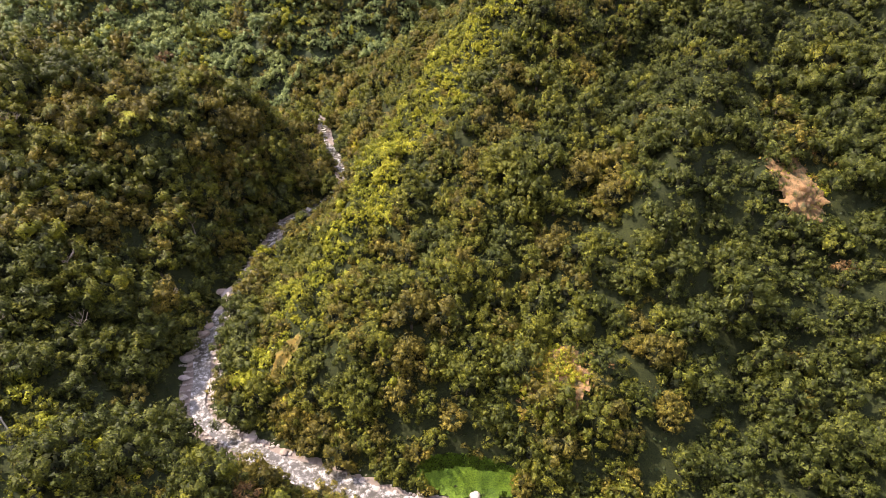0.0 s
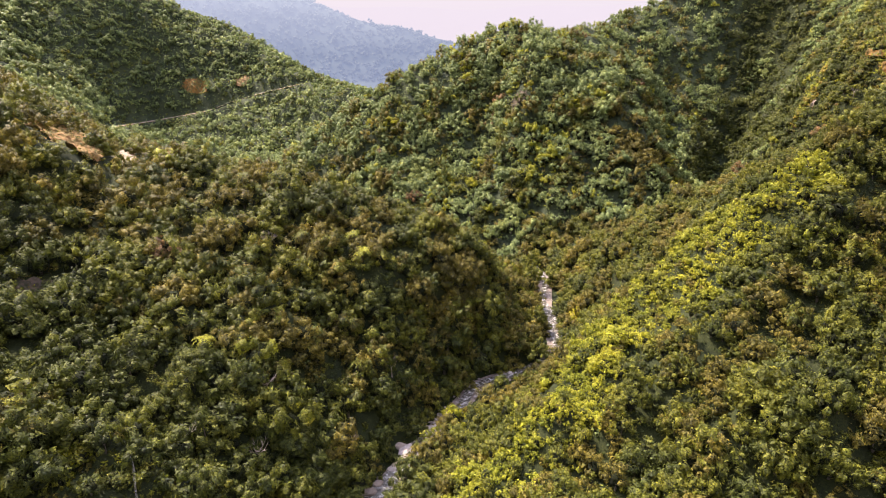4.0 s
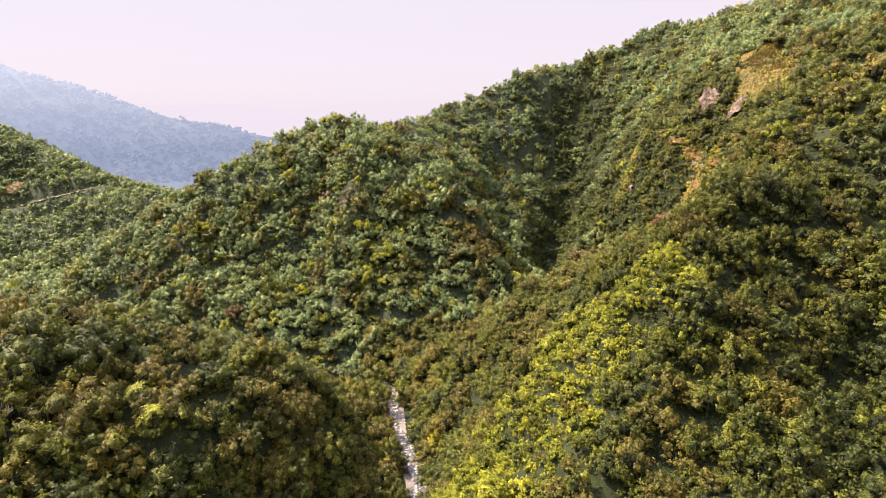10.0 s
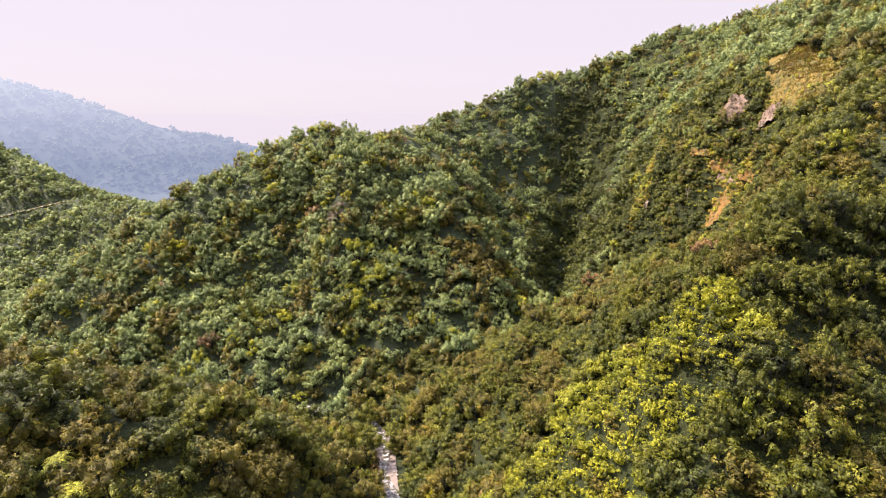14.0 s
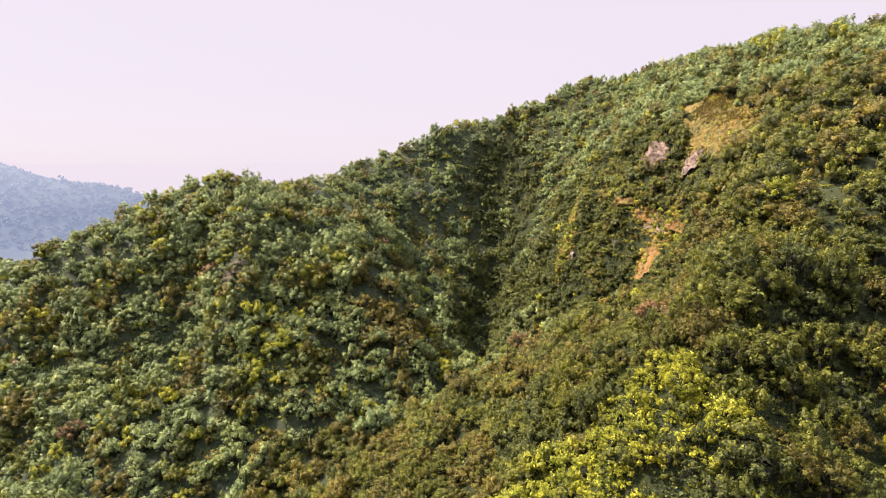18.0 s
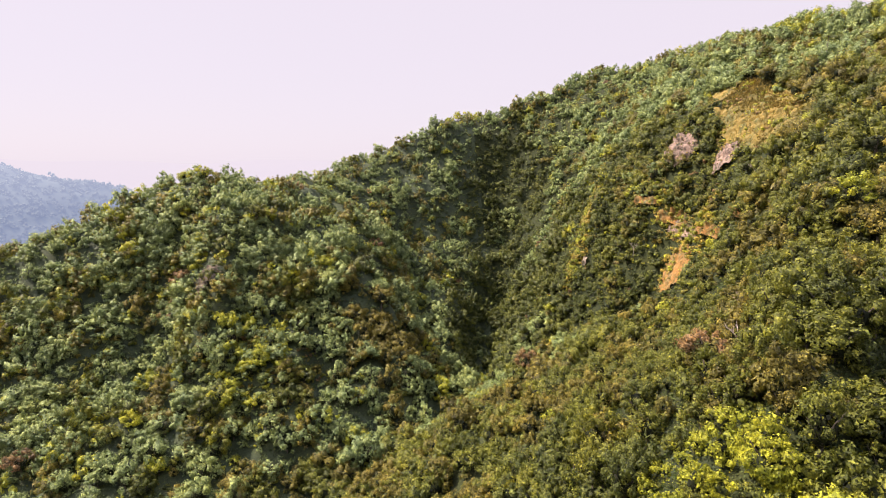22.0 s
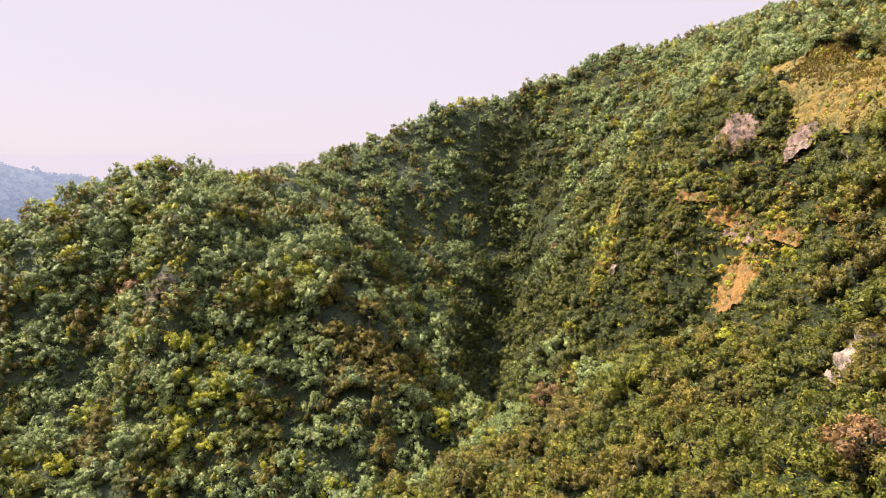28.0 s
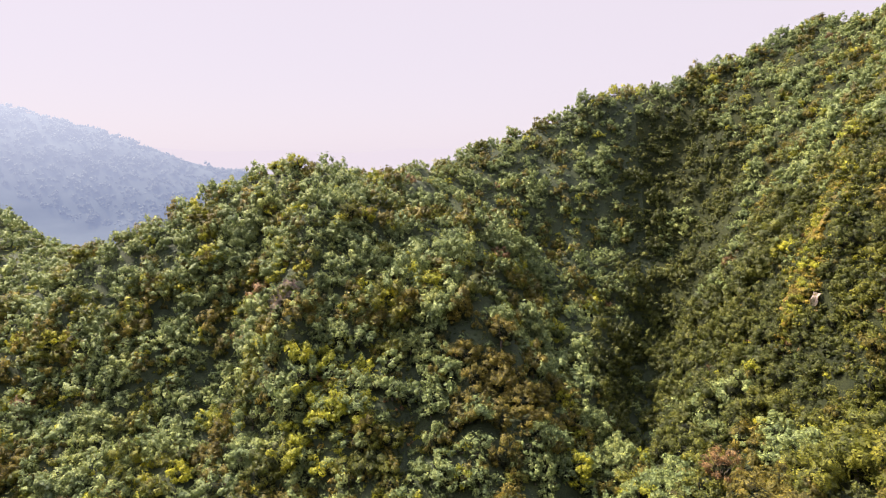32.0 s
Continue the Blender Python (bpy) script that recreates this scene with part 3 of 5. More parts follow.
def species_of(x, y, z, rng):
    """Which kind of tree goes where: olive on the terrace, fresh and yellow-green on the sunny near spur, paled for
    haze behind, dark where slopes lie in shade.
    """
    r = np.clip(0.62 * (0.5 + 0.5 * np.tanh(1.1 * wave(x, y, 34, 61) + 0.5 * wave(x, y, 13, 62))) + rng.uniform(-0.05, 0.43, len(x)), 0, 0.999)
    terrace = (x < -35) & (y < 300)
    near = (x > -35) & (y < 330)
    pick = lambda p: np.searchsorted(np.cumsum(p), r)
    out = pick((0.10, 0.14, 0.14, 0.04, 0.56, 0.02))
    out = np.where(terrace, pick((0.34, 0.22, 0.38, 0.03, 0.01, 0.02)), out)
    out = np.where(terrace & (y < 98), pick((0.72, 0.16, 0.10, 0.01, 0.0, 0.01)), out)
    out = np.where(near, pick((0.22, 0.36, 0.35, 0.03, 0.02, 0.02)), out)
    out = np.where(near & (x > 40) & (y < 240), pick((0.33, 0.35, 0.28, 0.02, 0.01, 0.01)), out)
    # more dark leaves stand for shade on the spur's eastern side
    out = np.where(near & (x > 85) & (y < 160), pick((0.70, 0.16, 0.12, 0.0, 0.01, 0.01)), out)
    out = np.where((x > 104) & (x < 165) & (y > 282) & (y < 415), pick((0.46, 0.25, 0.15, 0.03, 0.09, 0.02)), out)
    # dark leaves paint the shade of the hollow and the ravine
    for line in (SHADED_HOLLOW, SHADED_RAVINE):
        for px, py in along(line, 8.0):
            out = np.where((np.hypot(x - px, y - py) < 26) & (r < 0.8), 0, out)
    line = np.concatenate([along(SPINE, 3.0), along(SUNNY, 3.0)])
    spine = np.zeros(len(x), bool)
    for k in np.where((x > -45) & (x < 90) & (y > 50) & (y < 230))[0].reshape(1, -1):
        spine[k] = np.hypot(x[k, None] - line[:, 0], y[k, None] - line[:, 1]).min(1) < 11 + 4 * wave(x[k], y[k], 30, 9)
    out = np.where(spine & (rng.uniform(size=len(x)) < 0.56), 3, out)
    out = np.where((x > -112) & (x < -62) & (y > 8) & (y < 55) & (r > 0.35), np.where(r > 0.65, 3, 1), out)
    out = np.where((np.hypot(x + 38, y - 371) < 17) & (rng.uniform(size=len(x)) < 0.45), 3, out)
    out = np.where((np.hypot(x - 18, y - 388) < 24) & (r < 0.7), 2, out)
    return np.clip(out, 0, 5)


def rows_for(x, y, seed, lo, hi, stem=0.0, margin=1.0):
    rng = np.random.RandomState(seed)
    keep = open_ground(x, y, margin)
    x, y = x[keep], y[keep]
    z = height(x, y)
    s = (lo + (hi - lo) * rng.uniform(size=len(x)) ** 1.5) * (1 + 0.22 * wave(x, y, 45, 21)) * np.where((x < -35) & (x > -175) & (y < 300), 1.15, 1.0)
    s *= np.where((x > -30) & (x < 40) & (y < 160), 0.85, 1.0)
    s *= np.where((x > 15) & (x < 135) & (y > 105) & (y < 300), 0.78, 1.0)
    s *= 1 - 0.30 * np.clip((y - 430) / 60, 0, 1)
    s *= np.where((x > -112) & (x < -62) & (y > 0) & (y < 56), 0.56, 1.0)
    s *= np.where((x > 108) & (x < 165) & (y > 280) & (y < 412), 0.72, 1.0)
    line = np.concatenate([along(SPINE, 3.0), along(SUNNY, 3.0)])
    s *= np.where(np.hypot(x[:, None] - line[:, 0], y[:, None] - line[:, 1]).min(1) < 8, 0.62, 1.0)
    return np.c_[x, y, z + stem * rng.uniform(0.1, 1.5, len(x)) * s, s, rng.uniform(0, 6.28, len(x)), species_of(x, y, z, rng)]


x, y = scatter(-345, 330, -55, 610, 5.7, 3, 0.85)
slope_x, slope_y = (lie(x + 2, y) - lie(x - 2, y)) / 4, (lie(x, y + 2) - lie(x, y - 2)) / 4
steep, luck = np.hypot(slope_x, slope_y), np.random.RandomState(6).uniform(size=(2, len(x)))
more = np.r_[np.where(luck[0] < steep - 0.25)[0], np.where(luck[1] < steep - 0.95)[0]]
jump = np.random.RandomState(7).uniform(-2.8, 2.8, (2, len(more)))
foot_x, foot_y = scatter(-30, 62, 38, 112, 6.0, 17)
spur_x, spur_y = scatter(12, 132, 105, 285, 5.4, 18)
x, y = np.r_[x, x[more] + jump[0], foot_x, spur_x], np.r_[y, y[more] + jump[1], foot_y, spur_y]
dist = from_flight(x, y)
crest_y = np.interp(x, [-345, -280, -212, -137, -78, -50, -15, 20, 84, 150, 228, 330], [440, 425, 440, 470, 485, 520, 550, 565, 582, 585, 580, 560])
seen = (y < crest_y) & in_valley(x, y)
close_rows = rows_for(*(q[seen & (dist < 105)] for q in (x, y)), 4, 0.66, 1.75, 1.0)
near_rows = rows_for(*(q[seen & (dist >= 105) & (dist < 215)] for q in (x, y)), 5, 0.70, 1.80, 0.9)
mid_rows = rows_for(*(q[seen & (dist >= 215)] for q in (x, y)), 6, 0.88, 1.85, 0.5)
single = (close_rows[:, 0] > 54) & (close_rows[:, 0] < 112) & (close_rows[:, 1] > 148) & (close_rows[:, 1] < 262)
single &= np.cumsum(single) <= 300
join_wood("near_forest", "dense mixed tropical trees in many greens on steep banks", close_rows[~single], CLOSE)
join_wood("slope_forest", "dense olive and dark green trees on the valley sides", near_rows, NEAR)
join_wood("hillside_forest", "dense trees covering the hill and the main ridge, many paled bluish for haze", mid_rows, MIDDLE)

x, y = scatter(-330, 320, -50, 600, 4.0, 12)
crest_y = np.interp(x, [-345, -280, -212, -137, -78, -50, -15, 20, 84, 150, 228, 330], [420, 410, 425, 455, 470, 505, 535, 550, 567, 570, 565, 545])
gap = np.hypot(lie(x + 2, y) - lie(x - 2, y), lie(x, y + 2) - lie(x, y - 2)) / 4
thick = np.random.RandomState(2).uniform(size=len(x)) < np.where(y > 300, 0.28, 0.20) + 0.38 * gap
keep = (y < crest_y) & thick & in_valley(x, y)
bush_rows = rows_for(x[keep], y[keep], 13, 0.6, 1.4, 0.0, 0.95)


def ground_cover(name, label, count, seed, area=(-320, 240, -40, 590), fine=1.0):
    """Single leaf tufts all over the slopes near the flight."""
    rs = np.random.RandomState(seed)
    px, py = rs.uniform(*area[:2], count), rs.uniform(*area[2:], count)
    keep = (py < np.interp(px, [-345, -280, -212, -137, -78, -50, -15, 20, 84, 150, 228, 330], [420, 410, 425, 455, 470, 505, 535, 550, 567, 570, 565, 545])) & in_valley(px, py)
    px, py = px[keep], py[keep]
    count = len(px)
    ok = (near_river(px, py) > 5.0) & (near_road(px, py)[0] > 4.0) & ((py > 10) | (px < -35))
    for bare in BARE:
        ok &= patch_reach(px, py, bare) > 0.6 + 0.5 * rs.uniform(size=count)
    px, py = px[ok], py[ok]
    steep = np.hypot(lie(px + 2, py) - lie(px - 2, py), lie(px, py + 2) - lie(px, py - 2)) / 4
    again = np.concatenate([np.where(rs.uniform(size=len(px)) < steep - k)[0] for k in (0.7, 1.3, 1.9)])
    px, py = np.r_[px, px[again] + rs.normal(0, 0.6, len(again))], np.r_[py, py[again] + rs.normal(0, 0.6, len(again))]
    n = len(px)
    p = np.c_[px, py, lie(px, py) + rs.uniform(0.1, 0.9, n) + 0.6 * (near_river(px, py) < 14)]
    nrm = np.array([0, 0, 0.8]) + 0.8 * unit(rs, n)
    nrm /= np.linalg.norm(nrm, axis=1)[:, None]
    a = np.cross(nrm, unit(rs, n))
    a /= np.linalg.norm(a, axis=1)[:, None]
    b = np.cross(nrm, a)
    s = fine * (rs.uniform(0.3, 0.75, n) * (1 + 0.4 * np.clip((py - 200) / 200, 0, 1)))[:, None]
    verts = np.stack([p + a * s, p - a * s * 0.6 + b * s * 0.8, p - a * s * 0.6 - b * s * 0.8], 1).reshape(-1, 3)
    kind = np.where(rs.uniform(size=n) < 0.4, rs.randint(0, 3, n), species_of(px, py, p[:, 2], rs))
    kind = np.where((kind != 3) & (rs.uniform(size=n) < np.where(py > 300, 0.4, 0.8)), 6, kind)
    tagged(link_mesh(name, verts, np.arange(3 * n).reshape(-1, 3), SPECIES + [LEAF_UNDER], index=kind), label, "undergrowth", kind="stuff")


ground_cover("leafy_cover", "leafy vines and herbs covering the ground", 90000, 19)
ground_cover("leafy_cover", "small leafy vines on the near spur", 60000, 20, (45, 125, 125, 270), 0.45)
rs = np.random.RandomState(41)
line = np.concatenate([along(SPINE, 1.5), along(SUNNY, 1.5)])
line = line[rs.randint(0, len(line), 1000)]
vine_x, vine_y = line[:, 0] + rs.normal(0, 7, 1000), line[:, 1] + rs.normal(0, 7, 1000)
bank_x, bank_y = rs.uniform(-48, 70, 1700), rs.uniform(2, 62, 1700)
shore = near_river(bank_x, bank_y)
bank_x, bank_y = bank_x[(shore > 6.2) & (shore < 14)], bank_y[(shore > 6.2) & (shore < 14)]
spine_rows = rows_for(vine_x, vine_y, 42, 0.5, 1.1, 0.0, 0.5)
spine_rows[:, 3] /= 0.62
spine_rows[:, 5] = np.where(rs.uniform(size=len(spine_rows)) < 0.8, 3, 1)
join_wood("spur_vines", "sunny yellow-green vines and bushes on the spur", spine_rows, BUSH, "bushes")
bend_x, bend_y = rs.uniform(-118, -30, 620), rs.uniform(-12, 62, 620)
bend_rows = rows_for(bend_x, bend_y, 45, 0.6, 1.2, 0.0, 0.95)
bend_rows[:, 5] = np.array([1, 3, 2, 1, 3])[rs.randint(0, 5, len(bend_rows))]
join_wood("road_bushes", "sunny yellow-green bushes round the hairpin bend", bend_rows, BUSH, "bushes")
join_wood("bank_bushes", "green and yellow bushes along the river bank", rows_for(bank_x, bank_y, 43, 0.5, 1.1, 0.0, 0.9), BUSH, "bushes")
cliff_x, cliff_y = rs.uniform(104, 165, 1500), rs.uniform(282, 415, 1500)
cliff_rows = rows_for(cliff_x, cliff_y, 44, 0.8, 1.7, 0.0, 1.15)
cliff_rows[:, 3] = np.clip(cliff_rows[:, 3], 0.35, 0.95)
join_wood("cliff_bushes", "small trees and bushes clinging to the steep spur", cliff_rows, BUSH, "bushes")
low = from_flight(bush_rows[:, 0], bush_rows[:, 1]) < 200
join_wood("undergrowth", "low bushes and vines between the trees", bush_rows[low], BUSH, "bushes")
join_wood("hill_undergrowth", "low bushes and vines on the hills behind", bush_rows[~low], HEDGE, "bushes")

x, y = scatter(-1300, -200, 400, 1260, 6.6, 8)
front = (y < np.interp(x, [-800, -590, -503, -400, -305, -228, -200], [625, 640, 660, 640, 605, 540, 510])) & (x > -900)
front &= (x < -345) | (y > np.interp(x, [-345, -280, -212, -137], [436, 421, 436, 466]))
slope = (y > 960) & (y < np.interp(x, [-1300, -1100, -850, -652, -345, -200], [1000, 1050, 1135, 1190, 1215, 1260]))
far_x, far_y = x[front], y[front]
fall = np.hypot(height(far_x + 3, far_y) - height(far_x - 3, far_y), height(far_x, far_y + 3) - height(far_x, far_y - 3)) / 6
again = np.concatenate([np.where(fall > k)[0] for k in (0.8, 1.6)])
nudge = np.random.RandomState(5).uniform(-3, 3, (2, len(again)))
back_x, back_y = scatter(-540, -345, 190, 400, 7.5, 14)
far_x, far_y = np.r_[far_x, far_x[again] + nudge[0], back_x], np.r_[far_y, far_y[again] + nudge[1], back_y]
far_rows = rows_for(far_x, far_y, 9, 0.9, 1.8, 0.5)
slope &= np.random.RandomState(3).uniform(size=len(x)) < 0.5
haze_rows = rows_for(*(q[slope] for q in (x, y)), 10, 1.3, 2.3, 1.0)
# all but the fresh green trees take the leaf paled for haze
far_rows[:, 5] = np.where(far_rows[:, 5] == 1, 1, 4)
join_wood("valley_forest", "green woods on the ridge of the side valley, paled for haze", far_rows, FAR)


rs = np.random.RandomState(51)
px, py = rs.uniform(-760, -200, 60000), rs.uniform(395, 660, 60000)
ok = (py < np.interp(px, [-800, -590, -503, -400, -305, -228, -200], [625, 640, 660, 640, 605, 540, 510])) & (near_road(px, py)[0] > 4.5) & (near_river(px, py) > 6)
ok &= (px < -345) | (py > np.interp(px, [-345, -280, -212, -137], [430, 415, 430, 460]))
p = np.c_[px, py, height(px, py) + rs.uniform(0.5, 2.5, len(px))][ok]
nrm = np.array([0, 0, 0.7]) + unit(rs, len(p))
ta = np.cross(nrm, unit(rs, len(p)))
ta /= np.linalg.norm(ta, axis=1)[:, None]
tb = np.cross(nrm / np.linalg.norm(nrm, axis=1)[:, None], ta)
ts = rs.uniform(0.8, 1.9, len(p))[:, None]
fv = np.stack([p + ta * ts, p - ta * ts * 0.6 + tb * ts * 0.8, p - ta * ts * 0.6 - tb * ts * 0.8], 1).reshape(-1, 3)
tagged(link_mesh("valley_scrub", fv, np.arange(len(fv)).reshape(-1, 3), [LEAF_HAZED, LEAF_MID], index=rs.randint(0, 4, len(p)) == 0), "green scrub on the side valley's ridge, paled for haze", "bushes", kind="stuff")


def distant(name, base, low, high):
    """What lies far off in the haze: the haze is put in as a glow that grows paler towards the sky."""
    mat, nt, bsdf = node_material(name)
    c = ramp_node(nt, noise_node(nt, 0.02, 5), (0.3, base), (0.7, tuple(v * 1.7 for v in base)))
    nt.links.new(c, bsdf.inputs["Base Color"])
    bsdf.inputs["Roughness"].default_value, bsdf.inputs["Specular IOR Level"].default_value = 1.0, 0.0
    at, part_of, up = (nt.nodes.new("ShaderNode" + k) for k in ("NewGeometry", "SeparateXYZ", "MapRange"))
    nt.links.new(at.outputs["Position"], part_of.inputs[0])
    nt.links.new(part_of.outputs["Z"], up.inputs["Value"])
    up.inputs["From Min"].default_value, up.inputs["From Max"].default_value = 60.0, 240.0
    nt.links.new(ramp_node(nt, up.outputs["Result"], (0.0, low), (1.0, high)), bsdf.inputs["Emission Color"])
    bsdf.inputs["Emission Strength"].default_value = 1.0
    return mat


# the mountain's blue haze is emission, stronger and paler higher up
DISTANCE = distant("blue_haze_glow", (0.030, 0.034, 0.026), (0.086, 0.110, 0.156), (0.235, 0.268, 0.310))
FAR_SLOPE = distant("far_slope_haze_glow", (0.020, 0.024, 0.020), (0.086, 0.110, 0.156), (0.235, 0.268, 0.310))
join_wood("backdrop_mountain", "wooded far mountain with haze put in as pale blue glow", haze_rows, FAR, "mountain", [DISTANCE] * 8, "structure")

bx, by = np.meshgrid(np.arange(-1500, 0, 14.0), np.arange(790, 1340, 14.0))
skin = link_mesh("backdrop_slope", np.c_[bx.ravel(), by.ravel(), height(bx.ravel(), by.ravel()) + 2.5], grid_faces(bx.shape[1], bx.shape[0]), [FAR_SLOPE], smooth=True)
tagged(skin, "slope of the far mountain with haze put in as blue glow", "mountain", kind="structure")

# added ring, glowing in the sky's colour, that hides the horizon as haze would
FAINT = distant("horizon_haze_glow", (0.002, 0.002, 0.002), (0.298, 0.289, 0.303), (0.298, 0.289, 0.303))
turn = np.linspace(-1.3, 0.7, 160)
rise = 150 + 9 * np.sin(turn * 9 + 1) + 5 * np.sin(turn * 31)
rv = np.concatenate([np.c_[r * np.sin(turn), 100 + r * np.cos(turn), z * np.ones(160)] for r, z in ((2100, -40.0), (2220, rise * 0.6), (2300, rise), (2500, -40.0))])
tagged(link_mesh("backdrop_haze", rv, grid_faces(160, 4), [FAINT], smooth=True), "glowing sky-coloured ring added as haze along the horizon", "hills", kind="structure")

# trees that stand nearest to the flight, each a thing of its own
TREE_WORDS = ["dark green broadleaf tree in dense slope forest", "fresh green broadleaf tree in dense slope forest", "olive brown broadleaf tree with rounded crown",
              "yellow-green broadleaf tree in full sun", "blue-green broadleaf tree with leaves paled for haze", "rust brown tree with dry leaves"]


def prism(bm, a, b, ra, rb, sides=6):
    """A tapered round bar from a to b."""
    a, b = Vector(a), Vector(b)
    q = (b - a).to_track_quat("Z", "Y")
    rings = []
    for p, r in ((a, ra), (b, rb)):
        rings.append([bm.verts.new(p + q @ Vector((r * math.cos(t), r * math.sin(t), 0))) for t in np.linspace(0, 2 * math.pi, sides, endpoint=False)])
    for k in range(sides):
        bm.faces.new((rings[0][k], rings[0][(k + 1) % sides], rings[1][(k + 1) % sides], rings[1][k]))
    bm.faces.new(rings[1])


def part(name, bm, material, parent, label=""):
    me = bpy.data.meshes.new(name)
    bm.to_mesh(me)
    bm.free()
    me.materials.append(material)
    ob = new(name, me)
    ob.parent = parent
    return tagged(ob, label)


def trunk_bm(seed, rise, radius, deep=3.0):
    rng = random.Random(seed)
    bm = bmesh.new()
    top = Vector((rng.uniform(-0.3, 0.3), rng.uniform(-0.3, 0.3), rise))
    prism(bm, (0, 0, -deep), (0, 0, rise * 0.4), 0.34, 0.26)
    prism(bm, (0, 0, rise * 0.4), top, 0.26, 0.18)
    for k in range(5):
        a = k * 1.26 + rng.uniform(-0.3, 0.3)
        prism(bm, top - Vector((0, 0, rng.uniform(0, 0.8))), top + Vector((math.cos(a) * radius * 0.6, math.sin(a) * radius * 0.6, radius * rng.uniform(0.35, 0.7))), 0.14, 0.05, 4)
    return bm


CROWN_SHAPES = [crown_mesh(210 + k, 950, 0.20, 20 + k % 5, tall=0.65 + 0.15 * (k % 4), trunk=False) for k in range(4)]


def broadleaf_tree(shape, species, name="broadleaf_tree"):
    """A tree with its base at the origin; made once for each shape and leaf."""
    root = new(name)
    part("trunk", trunk_bm(shape, 2.4, 3.3), BARK, root, "grey-brown forked trunk")
    v, f, m = CROWN_SHAPES[shape]
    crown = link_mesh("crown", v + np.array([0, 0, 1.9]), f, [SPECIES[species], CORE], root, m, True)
    tagged(crown, "leafy crown of many clumps")
    return root


made_trees = {}
for n, (tx, ty, tz, ts, turn, kind) in enumerate(close_rows[single]):
    key = (n % 4, int(kind))
    m = Matrix.Translation((tx, ty, tz - 1.9 * ts)) @ pose(0, 0, 0, 0, 0, math.degrees(turn)) @ Matrix.Diagonal((ts, ts, ts * (1.0 + 0.13 * (n % 5)), 1))
    if key not in made_trees:
        tree = broadleaf_tree(*key)
        tagged(tree, TREE_WORDS[key[1]], "tree", "trees passed on the near slopes")
        made_trees[key] = tree
        tree.matrix_basis = m
    else:
        source = made_trees[key]
        twin = copy_thing(source, m)
        twin.matrix_basis = m


# ---- river ----
water_mat, nt, bsdf = node_material("river_water")
foam = noise_node(nt, 0.6, 6, 0.72)
nt.links.new(ramp_node(nt, foam, (0.45, (0.060, 0.054, 0.042)), (0.55, (0.15, 0.138, 0.118)), (0.63, (0.46, 0.45, 0.44))), bsdf.inputs["Base Color"])
nt.links.new(ramp_node(nt, foam, (0.5, (0.22, 0.22, 0.22)), (0.58, (0.7, 0.7, 0.7))), bsdf.inputs["Roughness"])
bump_node(nt, bsdf, noise_node(nt, 1.2, 4), 0.5, 0.2)
GRAVEL = plain("brownish_gravel_and_stones", (0.11, 0.086, 0.068), (0.26, 0.21, 0.175), 0.35, 0.9, 0.3, 10)


def ribbon(name, mid, left, right, lift, mat, cols=7, dome=0.0):
    """A strip along a line; left and right are its half widths at each point, lift is added to the line's own height."""
    t = np.gradient(mid[:, :2], axis=0)
    t /= np.linalg.norm(t, axis=1)[:, None]
    n = np.c_[-t[:, 1], t[:, 0]]
    f = np.linspace(-1, 1, cols)
    wide = np.where(f[None] < 0, right[:, None], left[:, None]) * f[None]
    xy = mid[:, None, :2] + n[:, None] * wide[..., None]
    z = mid[:, 2, None] + lift + dome * (1 - f[None] ** 2) + 0.12 * wave(xy[..., 0], xy[..., 1], 5, 77)
    return link_mesh(name, np.concatenate([xy, z[..., None]], -1).reshape(-1, 3), grid_faces(cols, len(mid)), [mat], smooth=True)


stream = smooth_line([(a, b, 0.0) for a, b in RIVER[2:-1]], 2.5, 8)
run = np.arange(len(stream)) * 2.5
sway = 1.6 * np.sin(run / 13.0) + 1.0 * np.sin(run / 5.3 + 1)
broad = np.where((stream[:, 1] < 95) & (stream[:, 1] > 38) & (stream[:, 0] < -10), 8.6, np.where(stream[:, 1] > 294, 2.4, np.where(stream[:, 1] > 105, 3.6, 5.8)))
broad = np.convolve(np.pad(broad, 6, "edge"), np.ones(13) / 13, "valid")
bed = ribbon("riverbed", stream, broad + 0.8 * np.sin(run / 9), broad + 0.8 * np.sin(run / 11 + 2), -0.55, GRAVEL, 9)
tagged(bed, "pale stony riverbed of the valley", "riverbed", kind="structure")
half = np.where(stream[:, 1] > 294, 1.2, np.where(stream[:, 1] > 105, 2.3, 3.0)) + 0.7 * np.sin(run / 17.0)
water = ribbon("water", stream + np.c_[sway, 0 * sway, 0 * sway], half, half, 0.0, water_mat)
tagged(water, "shallow murky river with white rapids", "water", kind="structure")


def boulder_mesh(seed, mat):
    bm = bmesh.new()
    bmesh.ops.create_icosphere(bm, subdivisions=2, radius=1.0)
    rng = random.Random(seed)
    off = Vector((rng.uniform(0, 50), rng.uniform(0, 50), 0))
    for v in bm.verts:
        v.co *= 1.0 + 0.38 * noise.noise(v.co * 0.9 + off) + 0.10 * noise.noise(v.co * 2.7 + off)
        v.co.z *= 0.68
        if v.co.z < -0.35:
            v.co.z = -0.35
    me = bpy.data.meshes.new("boulder")
    bm.to_mesh(me)
    bm.free()
    me.materials.append(mat)
    return me


